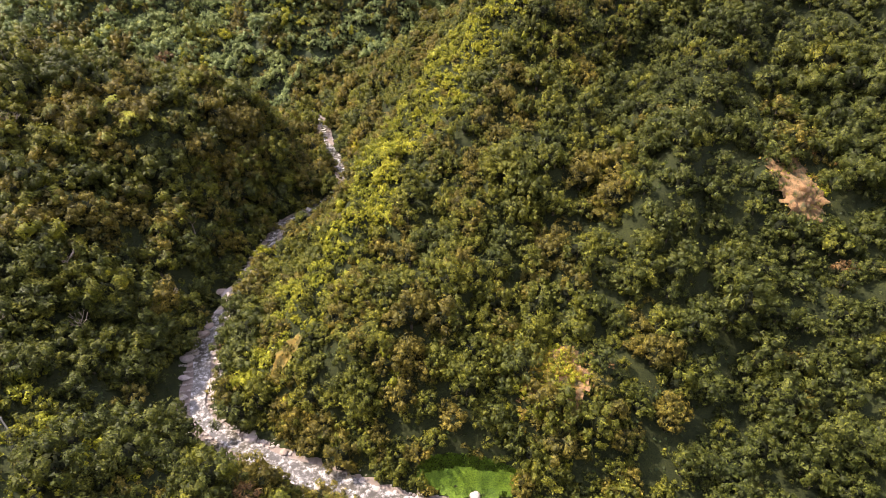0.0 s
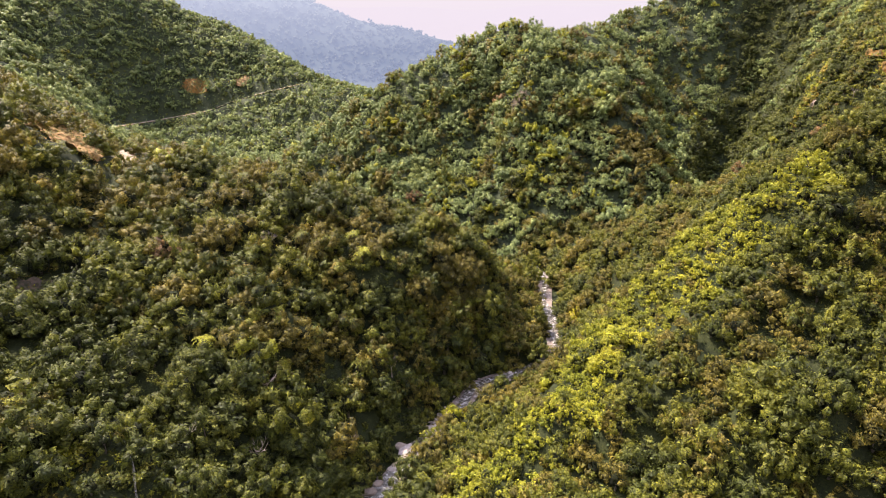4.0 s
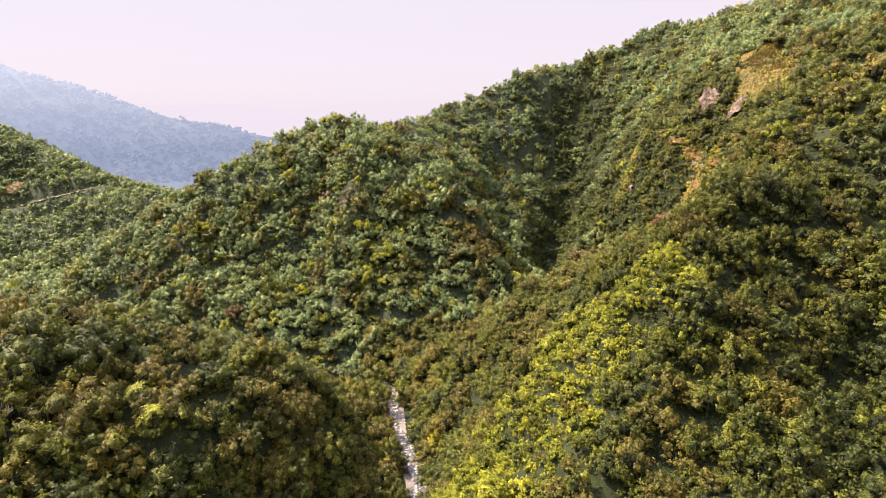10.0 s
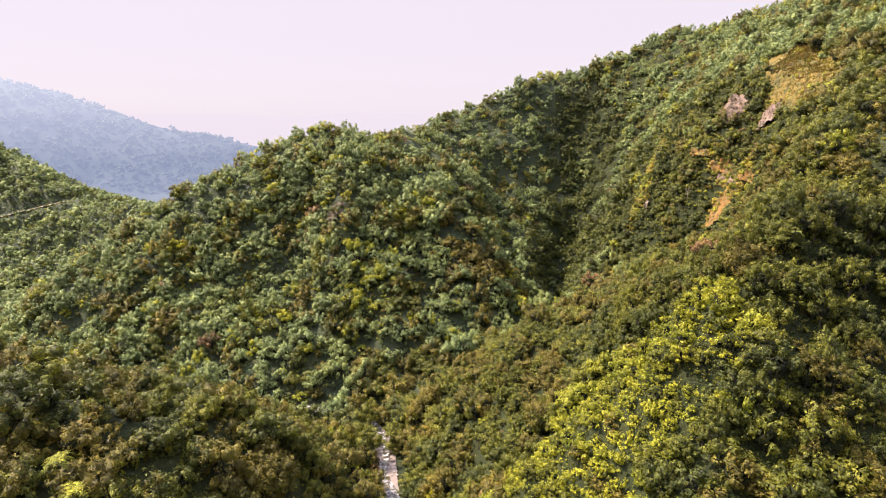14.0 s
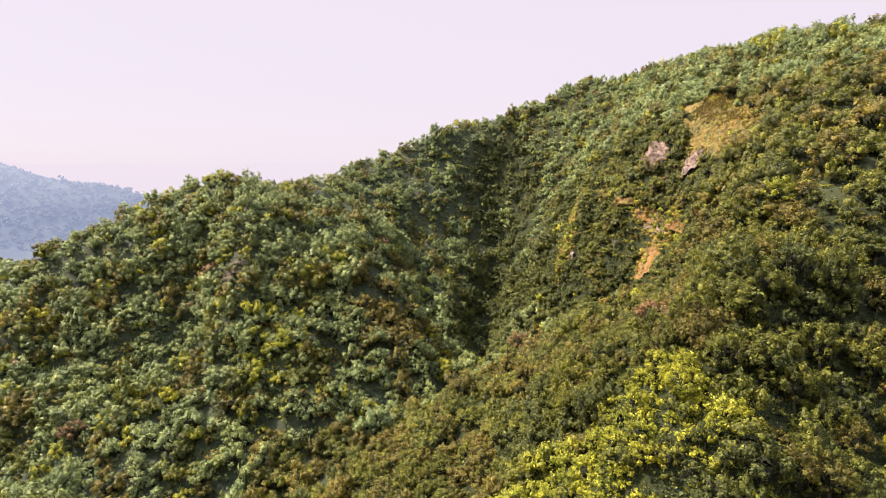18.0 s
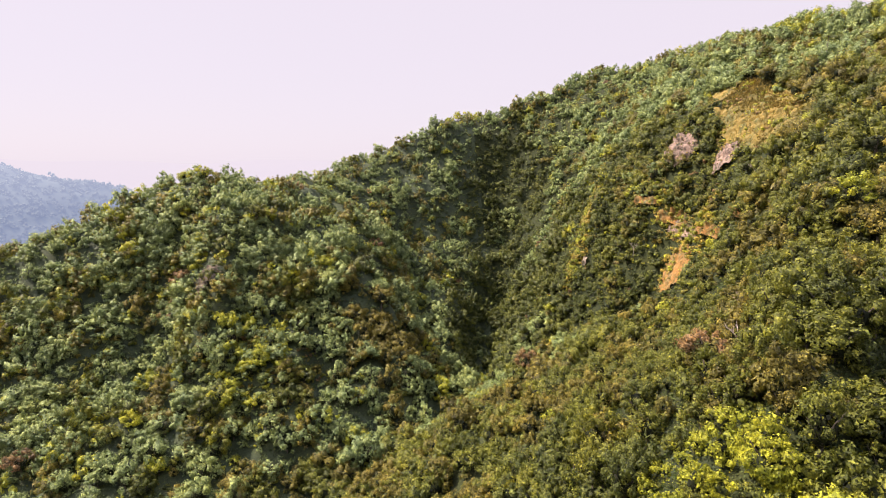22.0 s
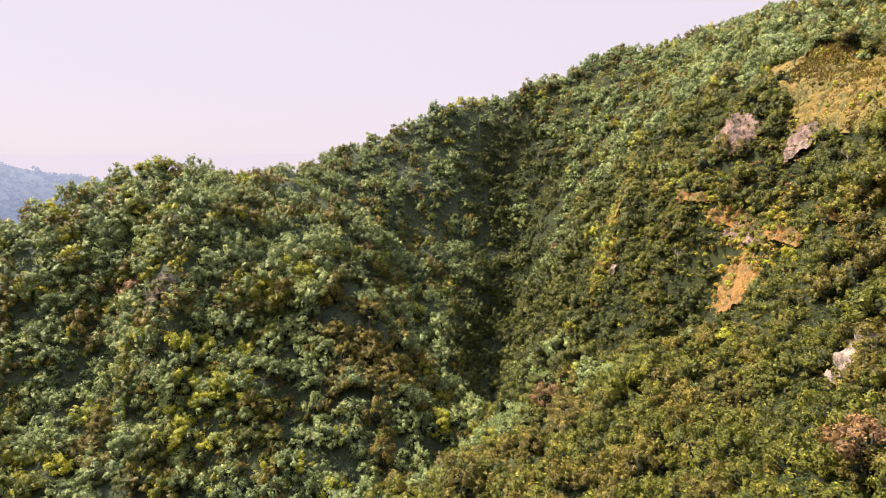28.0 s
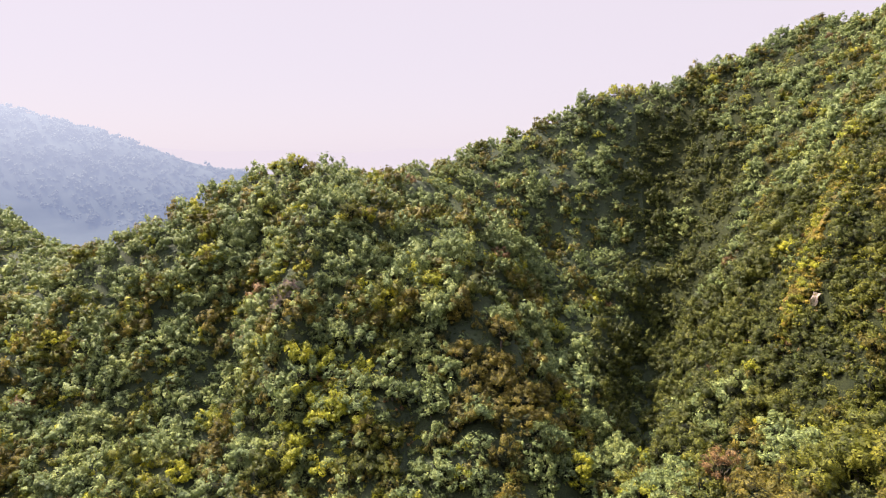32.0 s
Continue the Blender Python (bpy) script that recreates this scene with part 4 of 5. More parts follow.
BROWN_ROCK = plain("red_brown_rock", (0.16, 0.055, 0.030), (0.30, 0.13, 0.08), 0.6, 0.8, 0.1)
DARK_ROCK = plain("weathered_brown_rock", (0.17, 0.13, 0.10), (0.36, 0.29, 0.23), 0.5, 0.85, 0.15)
pale_meshes = [boulder_mesh(k, STONE) for k in range(5)]
brown_meshes = [boulder_mesh(20 + k, DARK_ROCK) for k in range(3)]
rng = random.Random(11)
for n in range(110):
    k = rng.randrange(len(stream) // 2) if n > 50 else rng.randrange(66, 104)
    side = rng.choice((-1, 1)) * rng.uniform(2.2, 6.0) * broad[k] / 6
    t = stream[min(k + 1, len(stream) - 1)] - stream[k]
    t /= np.linalg.norm(t)
    px, py = stream[k, 0] - t[1] * side, stream[k, 1] + t[0] * side
    size = rng.uniform(0.55, 1.5) * (1.35 if rng.random() < 0.12 else 1.0)
    ob = new("boulder", rng.choice(pale_meshes if rng.random() < 0.75 else brown_meshes))
    ob.matrix_world = pose(px, py, -0.40 + 0.2 * size, 0, 0, rng.uniform(0, 360)) @ Matrix.Diagonal((size * rng.uniform(0.8, 1.5), size, size * rng.uniform(0.7, 1.0), 1))
    tagged(ob, "rounded pale boulder lying in the riverbed", "boulder", "boulders in the riverbed")
for bx, by, bs, mesh, words in ((-49.5, 97, 3.4, boulder_mesh(31, BROWN_ROCK), "large red-brown boulder at the water's edge"),
                                (-60, 101, 3.0, brown_meshes[0], "long weathered boulder on the river bank"),
                                (-53, 122, 3.6, pale_meshes[1], "big pale boulder splitting the stream"),
                                (-56, 124, 2.4, brown_meshes[1], "brown boulder beside the rapids"),
                                (-47, 137, 2.6, pale_meshes[3], "pale boulder beside the rapids")):
    ob = new("boulder", mesh)
    ob.matrix_world = pose(bx, by, 0.1, 0, 0, bs * 70) @ Matrix.Diagonal((bs * 1.3, bs * 0.8, bs * 0.75, 1))
    tagged(ob, words, "boulder", "boulders in the riverbed")
# the small stones, far too many to count
sv, sf, count = [], [], 0
rs = np.random.RandomState(4)
ico = bmesh.new()
bmesh.ops.create_icosphere(ico, subdivisions=1, radius=1.0)
iv, fi = np.array([v.co[:] for v in ico.verts]), np.array([[v.index for v in f.verts] for f in ico.faces])
ico.free()
for n in range(1900):
    k = rs.randint(64, 108) if n < 1300 else rs.randint(0, int(len(stream) * 0.55))
    side = rs.uniform(-1, 1) * broad[k]
    t = stream[k + 1] - stream[k]
    t /= np.linalg.norm(t)
    p = np.array([stream[k, 0] - t[1] * side + rs.uniform(-1, 1), stream[k, 1] + t[0] * side, -0.35])
    sv.append(iv * rs.uniform(0.6, 1.3, (12, 1)) * rs.uniform(0.18, 0.6) * np.array([1.2, 1, 0.7]) + p)
    sf.append(fi + count)
    count += 12
tagged(link_mesh("river_stones", np.concatenate(sv), np.concatenate(sf), [STONE]), "pale washed stones strewn over the riverbed", "stones", kind="stuff")


# ---- roads ----
CONCRETE = plain("sunlit_pale_concrete", (0.18, 0.14, 0.095), (0.28, 0.225, 0.16), 0.25, 0.9, 0.03, 12)
EARTH = plain("packed_orange_earth", (0.19, 0.11, 0.06), (0.31, 0.19, 0.11), 0.3, 0.95, 0.12)
road_1 = road_mid[0]
road_parts = [road_1[(road_1[:, 1] < 60) & (road_1[:, 0] > -116)], road_1[(road_1[:, 1] > 174) & (road_1[:, 0] < -200)], road_mid[1]]
for k, (line, wide) in enumerate(zip(road_parts, (3.0, 3.0, 2.6))):
    w = np.full(len(line), wide)
    strip = ribbon(f"road_{k + 1}", line, w, w, 0.30, CONCRETE, 5, 0.12)
    tagged(strip, ("pale concrete mountain road winding round a hairpin", "pale road coming out of the trees beside a pad", "pale road climbing the side valley")[k], "road", kind="structure")
    edge = ribbon(f"road_shoulder_{k + 1}", line, w + 1.5, w + 1.5, 0.14, EARTH, 5)
    tagged(edge, "earth shoulder along the road", "road shoulder", kind="structure")
track = smooth_line([(-84, 24.5, 0), (-80.5, 27, 0), (-80, 31, 0), (-84, 34, 0), (-90, 33, 0)], 1.0, 4)
track[:, 2] = height(track[:, 0], track[:, 1])
tagged(ribbon("footpath", track, np.full(len(track), 0.9), np.full(len(track), 0.9), 0.35, EARTH, 4), "narrow trodden earth path above the hairpin", "path", kind="structure")

FRINGE, PATCH_RNG = [], np.random.RandomState(33)


def ground_patch(name, label, category, x, y, across, down, mat, lift=0.5, rough=0.8, seed=1, kind="structure", cell=0.65):
    """An uneven sheet that lies on the slope round a place: half widths across and down the slope; its outline is ragged."""
    gxx = float(height(x + 3, y)[0] - height(x - 3, y)[0]) / 6
    gyy = float(height(x, y + 3)[0] - height(x, y - 3)[0]) / 6
    g = math.hypot(gxx, gyy) + 1e-6
    fall, side = np.array([gxx, gyy]) / g, np.array([-gyy, gxx]) / g
    plan = down / math.sqrt(1 + g * g)
    nu, nv = max(6, int(2 * across / cell)), max(6, int(2 * down / cell))
    u, v = np.meshgrid(np.linspace(-1, 1, nu), np.linspace(-1, 1, nv))
    px, py = x + side[0] * u * across + fall[0] * v * plan, y + side[1] * u * across + fall[1] * v * plan
    z = height(px.ravel(), py.ravel()).reshape(px.shape)
    if g > 0.5:  # keep level along the contour
        aim = float(height(x, y)[0]) + v * down * g / math.sqrt(1 + g * g)
        for _ in range(6):
            step = np.clip((aim - z) / g * 0.6, -3, 3)
            px, py = px + fall[0] * step, py + fall[1] * step
            z = height(px.ravel(), py.ravel()).reshape(px.shape)
    run = u * across
    bump = rough * (1.1 * wave(px + z, py + z * 0.7, 7, seed) + 0.7 * wave(px - z, py + z, 2.6, seed + 1) + 0.9 * wave(run + 0.15 * z, 0.25 * z, 3.4, seed + 4))
    push = lift + np.abs(bump)
    px, py, z = px - fall[0] * push * 0.8, py - fall[1] * push * 0.8, z + push * 0.5
    faces = grid_faces(nu, nv)
    reach = u**2 + v**2 + 0.26 * wave(px + z, py - z, 8, seed + 2) + 0.20 * wave(px + z, py - z, 2.8, seed + 3)
    faces = faces[reach.ravel()[faces].max(1) < 1.0]
    odds = np.where((reach > 0.72) & (reach < 1.3), 0.5, np.where(reach < 0.72, 0.32, 0.0)) * (cell / 0.9) ** 2
    pick = PATCH_RNG.uniform(size=reach.shape) < odds * (name not in ("parking_pad", "earth_yard", "meadow"))
    FRINGE.append(np.stack([px[pick], py[pick], z[pick]], -1))
    return tagged(link_mesh(name, np.c_[px.ravel(), py.ravel(), z.ravel()], faces, [mat], smooth=True), label, category, kind=kind)


DRY = foliage("dry_yellow_grass", (0.105, 0.079, 0.016), (0.165, 0.122, 0.025), (0.23, 0.17, 0.038), 0.8, 0.1)
DRY_SLOPE = broken("dry_grass_with_green_weeds", (0.056, 0.058, 0.010), (0.105, 0.072, 0.010), (0.180, 0.120, 0.015), 0.13, 0.3)
PINK = broken("pinkish_grey_rock", (0.045, 0.040, 0.028), (0.110, 0.072, 0.052), (0.27, 0.182, 0.136), 0.22, 0.6)
ORANGE = broken("orange_landslip_earth", (0.060, 0.062, 0.016), (0.12, 0.056, 0.011), (0.25, 0.122, 0.020), 0.16, 0.4)
BROWN = broken("brown_rock_wall", (0.035, 0.040, 0.016), (0.06, 0.043, 0.03), (0.14, 0.10, 0.07), 0.2, 0.5)
PALE = broken("pale_cliff_rock", (0.06, 0.055, 0.03), (0.17, 0.13, 0.10), (0.38, 0.30, 0.24), 0.3, 0.5)
BANK = broken("orange_bank_with_dry_weeds", (0.10, 0.095, 0.022), (0.20, 0.10, 0.03), (0.36, 0.205, 0.075), 0.22, 0.5)
DRY_EARTH = broken("dry_brown_bank", (0.055, 0.055, 0.016), (0.14, 0.075, 0.034), (0.29, 0.165, 0.068), 0.2, 0.4)
ground_patch("rock_face", "bare pinkish grey cliff high on the spur", "cliff", 146.5, 345.5, 9.5, 8.5, PINK, 0.9, 1.3, 3)
ground_patch("rock_face", "bare pinkish cliff beside the dry grass", "cliff", 153, 322, 6, 8, PINK, 0.9, 1.3, 5)
for k, (lx, ly, wide_by, tall_by) in enumerate(((137, 288, 9, 2.4), (139.5, 304, 9, 3.2), (140, 320, 10, 2.6), (139.5, 335, 9, 3.4), (134.5, 351, 9, 2.4))):
    ground_patch("rock_ledge", "orange and grey rock ledge across the spur", "cliff", lx, ly, wide_by, tall_by, ORANGE, 1.0, 1.2, 70 + k)
ground_patch("rock_face", "grey rock under the orange ledge", "cliff", 139.5, 323, 12, 4.0, PINK, 0.9, 1.0, 8)
ground_patch("landslip", "orange landslip scar below the ledge", "landslip", 132, 317, 10, 11, ORANGE, 0.8, 0.7, 9)
ground_patch("rock_face", "small white rock on the edge of the spur", "cliff", 119, 377, 2, 3, PALE, 1.0, 0.8, 11)
ground_patch("dry_edge", "dry yellow grass along the edge of the spur", "grass", 127, 395, 4, 20, DRY_SLOPE, 0.8, 0.8, 12)
ground_patch("dry_edge", "dry yellow grass low on the spur", "grass", 117, 386, 6, 8, DRY_SLOPE, 0.8, 0.8, 14)
ground_patch("rock_face", "dark brown rock wall on the rounded hill", "cliff", -64, 394, 6, 13, BROWN, 1.4, 1.2, 15)
ground_patch("dry_edge", "sunlit yellow vines beside the brown rock", "grass", -70, 396, 2.2, 10, DRY_SLOPE, 1.8, 0.8, 16)
ground_patch("rock_face", "pale cliff among the near trees", "cliff", 110, 246, 5, 8, PALE, 1.2, 1.0, 17)
ground_patch("landslip", "brown cliff on the eastern slope", "cliff", 134, 82, 7.5, 14, DRY_EARTH, 1.5, 1.2, 18)
ground_patch("landslip", "orange earth bank above the road", "landslip", -221, 163, 18, 15, BANK, 1.3, 0.8, 19)
# dark brown colour here stands for the shade on this bank
ground_patch("landslip", "bare bank above the road, coloured dark for its shade", "landslip", -163, 86, 10, 7, BROWN, 0.6, 0.5, 20)
ground_patch("landslip", "orange cutting beside the valley road", "landslip", -456, 546, 14, 11, ORANGE, 0.8, 0.6, 21)
ground_patch("landslip", "brown cutting beside the valley road", "landslip", -399, 553, 9, 8, DRY_EARTH, 0.8, 0.6, 22)
ground_patch("landslip", "orange dry bank at the foot of the spur", "landslip", 51, 45, 9, 9, DRY_EARTH, 1.2, 0.8, 23)
ground_patch("dry_edge", "dry yellow streak above the river bend", "grass", -24, 72, 3, 9, DRY_SLOPE, 1.6, 0.8, 24)
ground_patch("rock_face", "tan cliff at the foot of the near spur", "cliff", 16, 196, 3.5, 8, DRY_EARTH, 2.0, 1.0, 25)
ground_patch("earth_yard", "bare orange earth inside the hairpin", "earth", -91, 11, 6, 5, CLAY, 0.25, 0.3, 26)
ground_patch("parking_pad", "sunlit pale pad beside the road", "road", -212, 185, 8, 6, CONCRETE, 0.45, 0.15, 27)
ground_patch("dry_slope", "dry yellow grass clearing below the crest", "grass", 166, 316, 28, 18, DRY_SLOPE, 0.5, 0.6, 28)
ground_patch("dry_slope", "dry yellow grass running up to the crest", "grass", 174, 360, 12, 20, DRY_SLOPE, 0.5, 0.6, 29)
rs = np.random.RandomState(34)
tip = np.repeat(np.concatenate(FRINGE), 3, 0)
tip += rs.normal(0, (0.6, 0.6, 0.3), tip.shape)
nrm = unit(rs, len(tip)) + np.array([-0.3, -0.2, 0.6])
ta = np.cross(nrm, unit(rs, len(tip)))
ta /= np.linalg.norm(ta, axis=1)[:, None]
tb = np.cross(nrm / np.linalg.norm(nrm, axis=1)[:, None], ta)
ts = rs.uniform(0.25, 0.65, len(tip))[:, None]
fv = np.stack([tip + ta * ts, tip - ta * ts * 0.5 + tb * ts * 0.7, tip - ta * ts * 0.5 - tb * ts * 0.7], 1).reshape(-1, 3)
hue = np.array([1, 2, 0, 3, 6, 6])[rs.randint(0, 6, len(tip))]
tagged(link_mesh("vine_fringe", fv, np.arange(len(fv)).reshape(-1, 3), SPECIES + [DRY], index=hue), "vines and dry grass hanging over bare rock and earth", "vines", kind="stuff")
# dry scrub and yellow vines about the cliffs
rs = np.random.RandomState(8)
spots = np.concatenate([rs.normal((cx, cy), (a, b), (n, 2)) for cx, cy, a, b, n in (
    (141, 330, 9, 22, 260), (128, 396, 4, 14, 150), (117, 384, 6, 9, 110), (104, 408, 5, 7, 60), (168, 330, 9, 28, 210), (-68, 396, 5, 10, 45), (-24, 364, 9, 8, 70),
    (112, 247, 6, 8, 40), (48, 47, 8, 7, 110), (-24, 73, 4, 7, 30), (20, 196, 5, 9, 40), (139, 89, 6, 8, 40), (-224, 165, 11, 8, 90))])
hue = np.array([3, 5, 2, 3, 1])[rs.randint(0, 5, len(spots))]
for bare in BARE[1:]:
    spots = spots[patch_reach(spots[:, 0], spots[:, 1], bare) > 0.5]
hue = hue[:len(spots)]
scrub_rows = np.c_[spots, height(spots[:, 0], spots[:, 1]), rs.uniform(0.3, 0.75, len(spots)), rs.uniform(0, 6.28, len(spots)), hue]
edge = along([(157, 446), (149, 430), (139, 410), (128, 398), (123, 394), (118, 382), (109, 379)], 1.0)
edge = edge[rs.randint(0, len(edge), 820)] + rs.normal(0, 2.1, (820, 2))
foot = rs.normal((47, 47), (5, 5), (130, 2))
edge = np.concatenate([edge, foot, rs.normal((-38, 372), (5, 8), (60, 2)), rs.normal((138, 322), (3, 17), (260, 2))])
vine_kind = np.array([5, 3, 5, 3, 1])[rs.randint(0, 5, len(edge))]
edge_rows = np.c_[edge, height(edge[:, 0], edge[:, 1]) + 0.8, rs.uniform(0.4, 0.95, len(edge)), rs.uniform(0, 6.28, len(edge)), vine_kind]
join_wood("sunlit_vines", "golden and yellow-green vines on sharp sunlit edges", edge_rows, BUSH, "vines", SPECIES[:5] + [LEAF_GOLD, CORE, BARK])
join_wood("dry_scrub", "yellow, rust and green scrub about the cliffs", scrub_rows, BUSH, "bushes")
GRASS = foliage("bright_green_grass", (0.060, 0.11, 0.008), (0.095, 0.165, 0.011), (0.13, 0.215, 0.017), 0.7, 0.1)
ground_patch("meadow", "bright green grass bank beside the river", "grass", 26, 32.5, 16, 4.2, GRASS, 0.9, 0.15, 30)


def grass_tufts(name, label, bare, count, mat, seed, tall):
    rs = np.random.RandomState(seed)
    cx, cy, a, b, turn = bare
    r, w = np.sqrt(rs.uniform(0, 1, count)), rs.uniform(0, 6.283, count)
    u, v = a * r * np.cos(w), b * r * np.sin(w)
    c, s = math.cos(radians(turn)), math.sin(radians(turn))
    px, py = cx + u * c - v * s, cy + u * s + v * c
    pz = height(px, py) + 0.4
    d = rs.uniform(0, 6.283, count)
    side = np.c_[np.cos(d), np.sin(d), 0 * d] * rs.uniform(0.15, 0.4, count)[:, None]
    lean = np.c_[rs.normal(0, 0.35, (count, 2)), np.ones(count)] * (tall * rs.uniform(0.6, 1.4, count))[:, None]
    p = np.c_[px, py, pz]
    verts = np.stack([p - side, p + side, p + lean], 1).reshape(-1, 3)
    tagged(link_mesh(name, verts, np.arange(3 * count).reshape(-1, 3), [mat]), label, "grass", kind="stuff")


grass_tufts("dry_grass", "tall dry yellow grass on the clearing", (168, 322, 29, 11, 80), 12000, DRY, 3, 1.0)
grass_tufts("river_grass", "bright green grass by the water", (26, 32.5, 15, 3.6, -14), 9000, GRASS, 4, 0.6)


# ---- single trees and plants ----
def standing(root, x, y, scale=1.0, turn=0.0, sink=0.2, tall=1.0):
    root.matrix_basis = Matrix.Translation((x, y, float(height(x, y)[0]) - sink)) @ pose(0, 0, 0, 0, 0, turn) @ Matrix.Diagonal((scale, scale, scale * tall, 1))
    return root


for k, (x, y, shape, kind, scale, words) in enumerate((
        (-128, 350, 1, 5, 1.9, "broad rust-brown tree on the far river bank"),
        (76, 328, 2, 5, 1.5, "pinkish brown tree in new leaf above the gully"),
        (80, 212, 0, 5, 1.7, "half-bare greyish brown tree on the near slope"),
        (-68, 64, 3, 2, 1.3, "lone rounded olive tree beside the river"),
        (-78, 458, 1, 3, 1.7, "light green tree crowning the rounded hill"),
        (-88, 457, 0, 3, 1.5, "light green tree on top of the rounded hill"),
        (122, 226, 2, 3, 1.6, "bright yellow-green tree on the crest of the spur"),
        (-30, 425, 1, 1, 1.8, "big fresh green tree on the hillside"),
        (-45, 430, 3, 1, 1.7, "broad fresh green tree on the hillside"),
        (-118, 132, 0, 2, 1.5, "orange-tinged tree on the wooded terrace"),
        (-97, 150, 3, 1, 1.5, "fresh green round tree on the terrace"),
        (-52, 130, 2, 0, 1.3, "dark tree leaning over the river"),
        (20, 398, 3, 2, 1.8, "brownish rounded tree above the gully"))):
    tree = broadleaf_tree(shape, kind)
    standing(tree, x, y, scale, 40 * k)
    tagged(tree, words, "tree")


def palm_tree(seed, rise, spread, mat):
    rng = random.Random(seed)
    root = new("palm_tree")
    bm = bmesh.new()
    pts = [Vector((0.5 * math.sin(k * 0.4 + seed) * k / 5, 0.3 * k / 5, rise * k / 5 - (1.0 if k == 0 else 0))) for k in range(6)]
    for k, (a, b) in enumerate(zip(pts, pts[1:])):
        prism(bm, a, b, 0.24 - 0.025 * k, 0.215 - 0.025 * k, 7)
    part("trunk", bm, BARK, root, "slender ringed palm trunk")
    top = pts[-1]
    for n in range(15):
        bm = bmesh.new()
        a = n * 2.4 + rng.uniform(-0.2, 0.2)
        lift = rng.uniform(0.15, 0.9)
        way, across = Vector((math.cos(a), math.sin(a), 0)), Vector((-math.sin(a), math.cos(a), 0))
        spine = [top + way * spread * q * (1 - 0.12 * lift) + Vector((0, 0, spread * (lift * q - 0.85 * q * q))) for q in np.linspace(0, 1, 9)]
        for i in range(8):
            p, q = spine[i], spine[i + 1]
            long = spread * (0.30 - 0.022 * i)
            for sgn in (-1, 1):
                tip = (p + q) / 2 + across * sgn * long + (q - p) * 0.6 - Vector((0, 0, long * 0.35))
                bm.faces.new([bm.verts.new(v) for v in (p, q, tip)])
        part("frond", bm, mat, root)
    return root


for k, (x, y, rise, spread, mat) in enumerate(((-85, 162, 9, 4.5, LEAF_LIGHT), (-91, 168, 8, 4.0, LEAF_LIGHT), (-108, 158, 9, 4.2, LEAF_MID), (-132, 150, 9, 4, LEAF_MID),
                                               (-129, 180, 10, 4, LEAF_MID), (236, 352, 15, 3.4, LEAF_DARK), (224, 360, 13, 3.0, LEAF_DARK), (243, 340, 14, 3.2, LEAF_DARK),
                                               (214, 372, 12, 3.0, LEAF_DARK), (255, 345, 13, 3.2, LEAF_DARK), (-98, 78, 8, 4.2, LEAF_MID), (-110, 98, 8, 4, LEAF_LIGHT),
                                               (-75, 132, 8, 3.8, LEAF_MID), (-142, 172, 10, 4, LEAF_MID))):
    palm = palm_tree(k, rise, spread, mat)
    standing(palm, x, y, 1.0, 50 * k)
    tagged(palm, "slim palm standing above the crest trees" if x > 0 else "bright palm among the terrace trees", "palm", "palms of the valley")

PALE_WOOD = plain("bleached_dead_wood", (0.20, 0.16, 0.13), (0.34, 0.28, 0.23), 1.0, 0.85, 0.02)


def bare_tree(seed):
    rng = random.Random(seed)
    root = new("bare_tree")
    trunk = bmesh.new()
    prism(trunk, (0, 0, -0.8), (0.2, 0.1, 5.0), 0.26, 0.16, 7)

    def grow(boughs, a, way, long, thick, depth):
        b = a + way * long
        prism(boughs, a, b, thick, thick * 0.6, 5)
        for _ in range(3 if depth else 0):
            turn = Vector((rng.uniform(-1, 1), rng.uniform(-1, 1), rng.uniform(0.0, 0.8)))
            grow(boughs, a + way * long * rng.uniform(0.55, 1.0), (way + turn * 0.8).normalized(), long * rng.uniform(0.5, 0.75), thick * 0.6, depth - 1)

    for n in range(5):
        a = n * 1.26
        boughs = bmesh.new()
        grow(boughs, Vector((0.2, 0.1, 5.0 - 0.5 * (n % 3))), Vector((math.cos(a), math.sin(a), 0.9)).normalized(), 2.4, 0.11, 2)
        part("limb", boughs, PALE_WOOD, root)
    part("trunk", trunk, PALE_WOOD, root, "bleached bare trunk")
    return root


for k, (x, y) in enumerate(((-100, 73), (-84, 82), (-67, 107), (-66, 142), (-118, 150), (-90, 98), (84, 208), (-105, 300), (128, 345), (150, 300), (72, 300))):
    tree = bare_tree(k)
    standing(tree, x, y, 1.15 if x < 0 else 0.8, 70 * k)
    tagged(tree, "dead leafless tree with bleached branches", "dead tree", "dead trees of the valley")


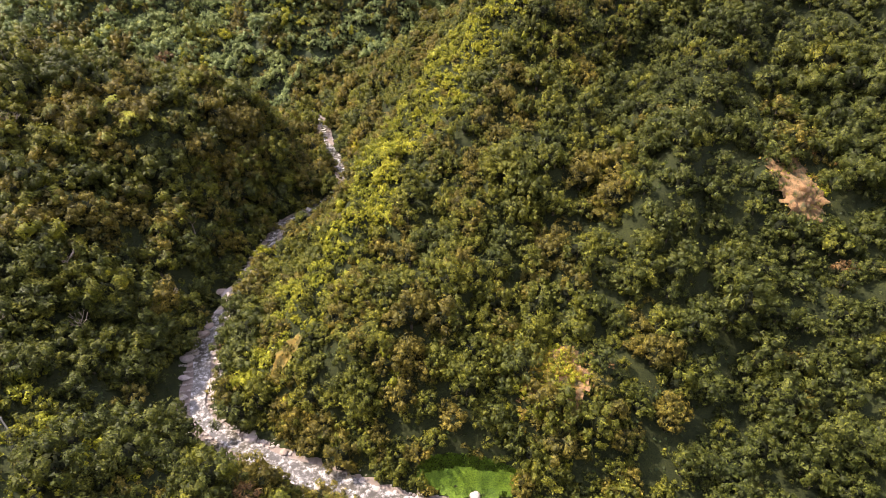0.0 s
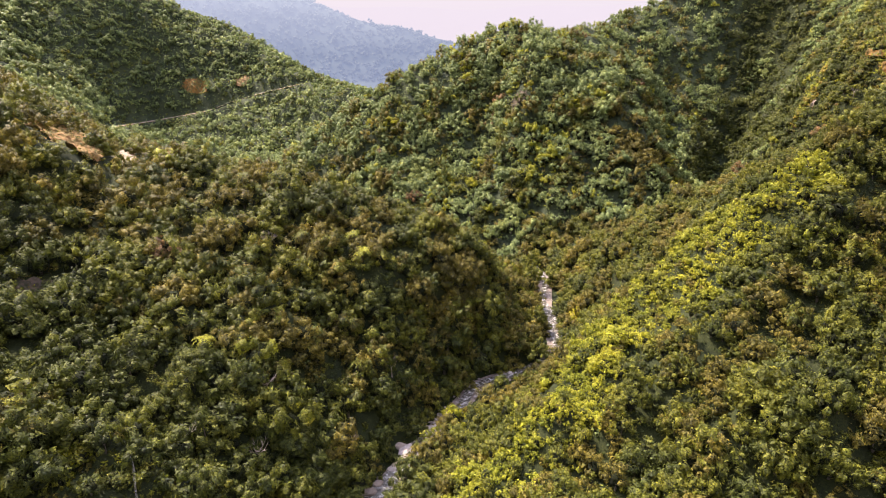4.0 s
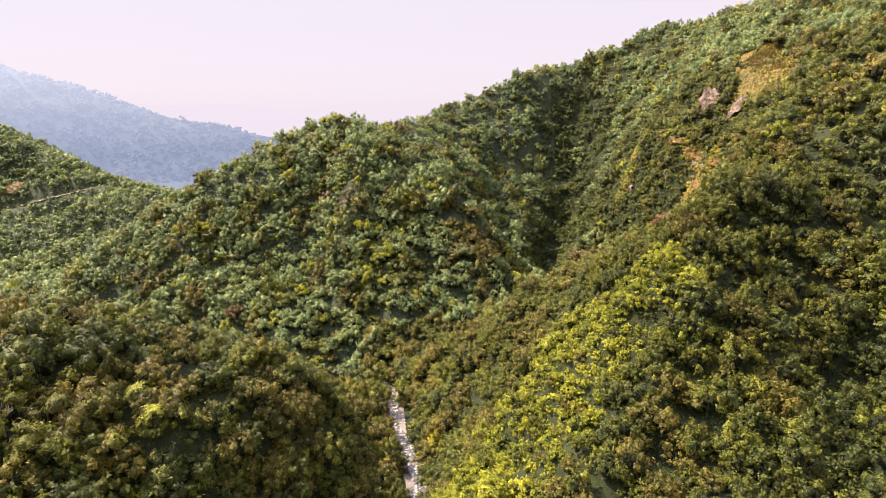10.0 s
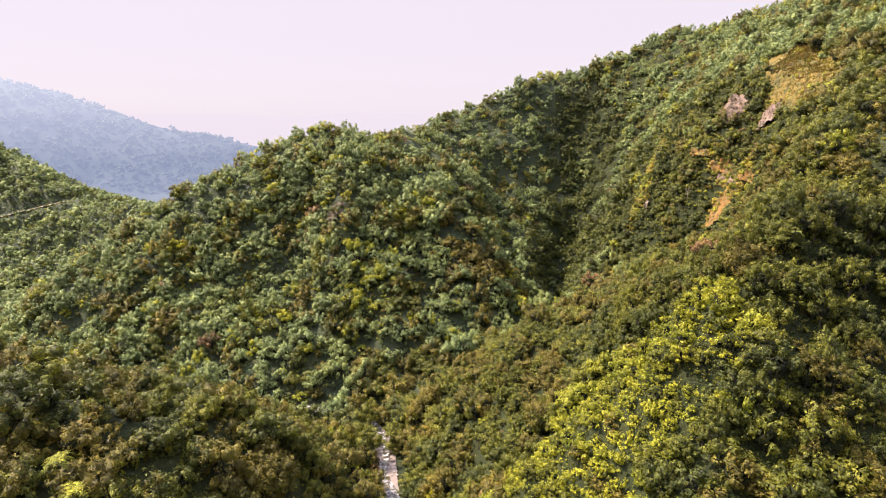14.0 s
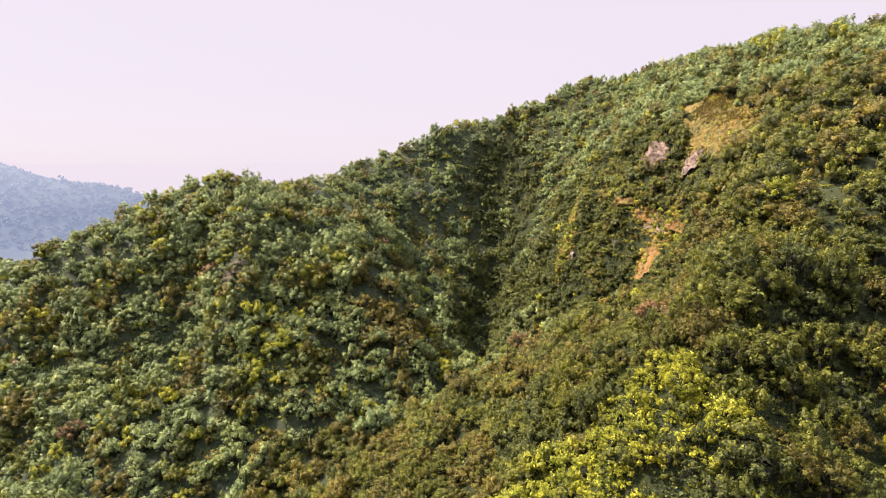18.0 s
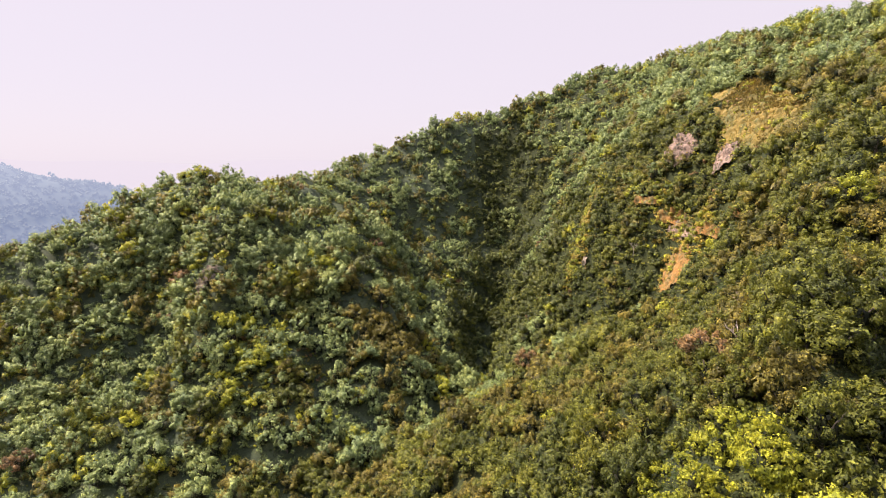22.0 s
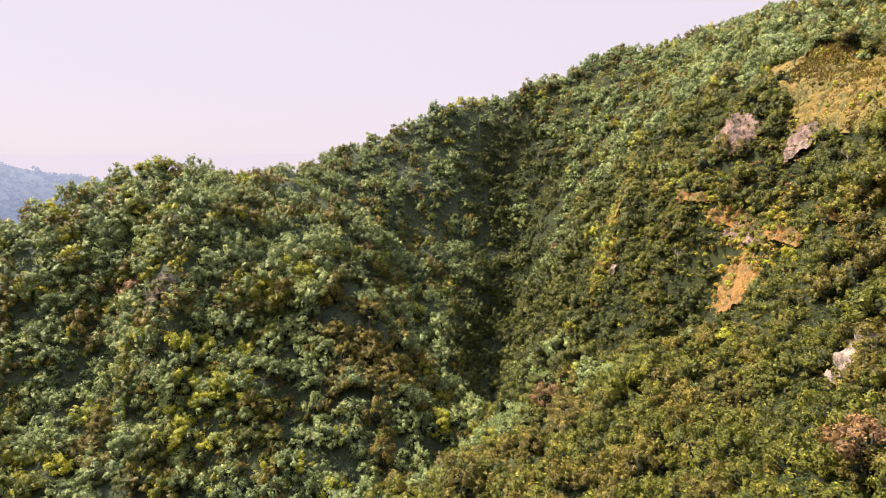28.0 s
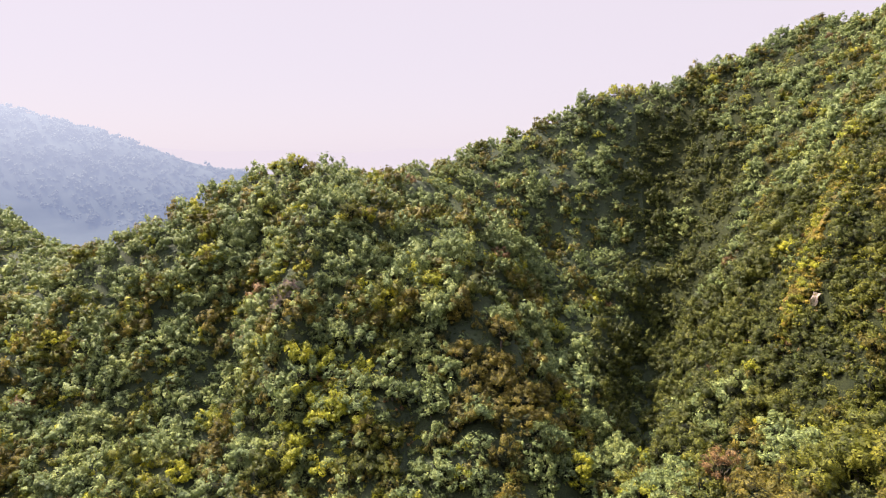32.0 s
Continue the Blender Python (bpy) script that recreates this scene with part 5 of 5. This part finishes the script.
def bamboo_clump(seed):
    rng = random.Random(seed)
    root = new("bamboo_clump")
    leaves = bmesh.new()
    for n in range(16):
        culms = bmesh.new()
        a, long = rng.uniform(0, 6.28), rng.uniform(6.5, 9.5)
        way = Vector((math.cos(a), math.sin(a), 0))
        p = way * rng.uniform(0.1, 0.7) - Vector((0, 0, 0.6))
        for i in range(5):
            q = p + way * long * 0.06 * i * rng.uniform(0.7, 1.1) + Vector((0, 0, long * (0.26 - 0.035 * i)))
            prism(culms, p, q, 0.06 - 0.008 * i, 0.052 - 0.008 * i, 5)
            for _ in range(2 + 6 * (i > 0)):
                c = p.lerp(q, rng.random()) + Vector((rng.uniform(-0.6, 0.6), rng.uniform(-0.6, 0.6), rng.uniform(-0.3, 0.3)))
                d = Vector((rng.uniform(-1, 1), rng.uniform(-1, 1), rng.uniform(-0.9, 0.1))).normalized() * 0.7
                e = d.cross(Vector((rng.uniform(-1, 1), rng.uniform(-1, 1), 1))).normalized() * 0.22
                leaves.faces.new([leaves.verts.new(v) for v in (c - e, c + e, c + d)])
            p = q
        part("culm", culms, LEAF_OLIVE, root)
    tagged(part("leaf_mass", leaves, LEAF_MID, root), "feathery light green bamboo leaves", kind="stuff")
    return root


for k, (x, y, s) in enumerate(((-91, 90, 1.3), (-97, 52, 1.1), (-80, 78, 1.0), (-112, 82, 1.2), (-132, 118, 1.1), (-78, 120, 1.1), (-64, 158, 1.0))):
    clump = bamboo_clump(k)
    standing(clump, x, y, s, 33 * k)
    tagged(clump, "arching light green bamboo clump on the terrace", "bamboo", "bamboo of the terrace")

# ---- power line ----
POLE = plain("weathered_concrete_pole", (0.30, 0.28, 0.25), (0.45, 0.42, 0.38), 2.0, 0.85)
METAL = plain("galvanised_steel", (0.30, 0.30, 0.31), (0.45, 0.45, 0.46), 4.0, 0.45, 0, 8, 0.8)
CABLE = plain("dull_aluminium_cable", (0.10, 0.10, 0.10), (0.18, 0.18, 0.18), 4.0, 0.6, 0, 8, 0.3)
POLES = [((-99, 54), 6.0), ((-75.5, 31.5), 8.0), ((-46, -10), 9.0)]
heads = []
for (x, y), rise in POLES:
    root = new("utility_pole")
    bm = bmesh.new()
    prism(bm, (0, 0, -1.0), (0, 0, rise), 0.20, 0.13, 10)
    part("pole", bm, POLE, root)
    bm = bmesh.new()
    prism(bm, (-1.3, 0, rise - 0.5), (1.3, 0, rise - 0.5), 0.07, 0.07, 4)
    arm = part("crossarm", bm, METAL, root, "steel crossarm")
    for off in (-1.2, -0.45, 0.45, 1.2):
        bm = bmesh.new()
        prism(bm, (off, 0, rise - 0.45), (off, 0, rise - 0.15), 0.06, 0.04, 8)
        part("insulator", bm, POLE, arm, "small grey insulator")
    standing(root, x, y, 1.0, -35)
    tagged(root, "slender concrete utility pole with a steel crossarm", "utility pole", "poles of the power line")
    heads.append((root.matrix_basis, rise))
for (ma, ra), (mb, rb) in zip(heads, heads[1:]):
    for off in (-1.2, -0.45, 0.45, 1.2):
        a, b = ma @ Vector((off, 0, ra - 0.14)), mb @ Vector((off, 0, rb - 0.14))
        bm = bmesh.new()
        pts = [a.lerp(b, q) - Vector((0, 0, 1.4 * 4 * q * (1 - q))) for q in np.linspace(0, 1, 11)]
        for p, q in zip(pts, pts[1:]):
            prism(bm, p, q, 0.013, 0.013, 3)
        me = bpy.data.meshes.new("power_cable")
        bm.to_mesh(me)
        bm.free()
        me.materials.append(CABLE)
        tagged(new("power_cable", me), "thin sagging power cable between the poles", "cable", "cables of the power line")

# ---- roadside ----
sign = new("road_sign")
bm = bmesh.new()
prism(bm, (0, 0, -0.5), (0, 0, 2.2), 0.05, 0.05, 8)
part("post", bm, METAL, sign)
bm = bmesh.new()
bmesh.ops.create_cube(bm, size=1.0, matrix=Matrix.Translation((0, -0.07, 1.9)) @ Matrix.Diagonal((1.5, 0.05, 0.9, 1)))
part("panel", bm, plain("white_painted_panel", (0.72, 0.72, 0.70), (0.82, 0.82, 0.80), 1.0, 0.5), sign, "plain white panel")
standing(sign, -89, 25.8, 1.0, -20, 0.0)
tagged(sign, "plain white panel on a post above the hairpin", "sign")
rng = random.Random(5)
for n in range(14):
    ob = new("rubble_stone", rng.choice(pale_meshes))
    x, y, size = -94.5 + rng.uniform(-2.5, 2.0), 24.5 + rng.uniform(-1, 1.2), rng.uniform(0.25, 0.6)
    ob.matrix_world = pose(x, y, float(height(x, y)[0]) + 0.1, 0, 0, rng.uniform(0, 360)) @ Matrix.Diagonal((size * 1.3, size, size, 1))
    tagged(ob, "white broken stone heaped beside the road", "stone", "rubble heap by the hairpin")
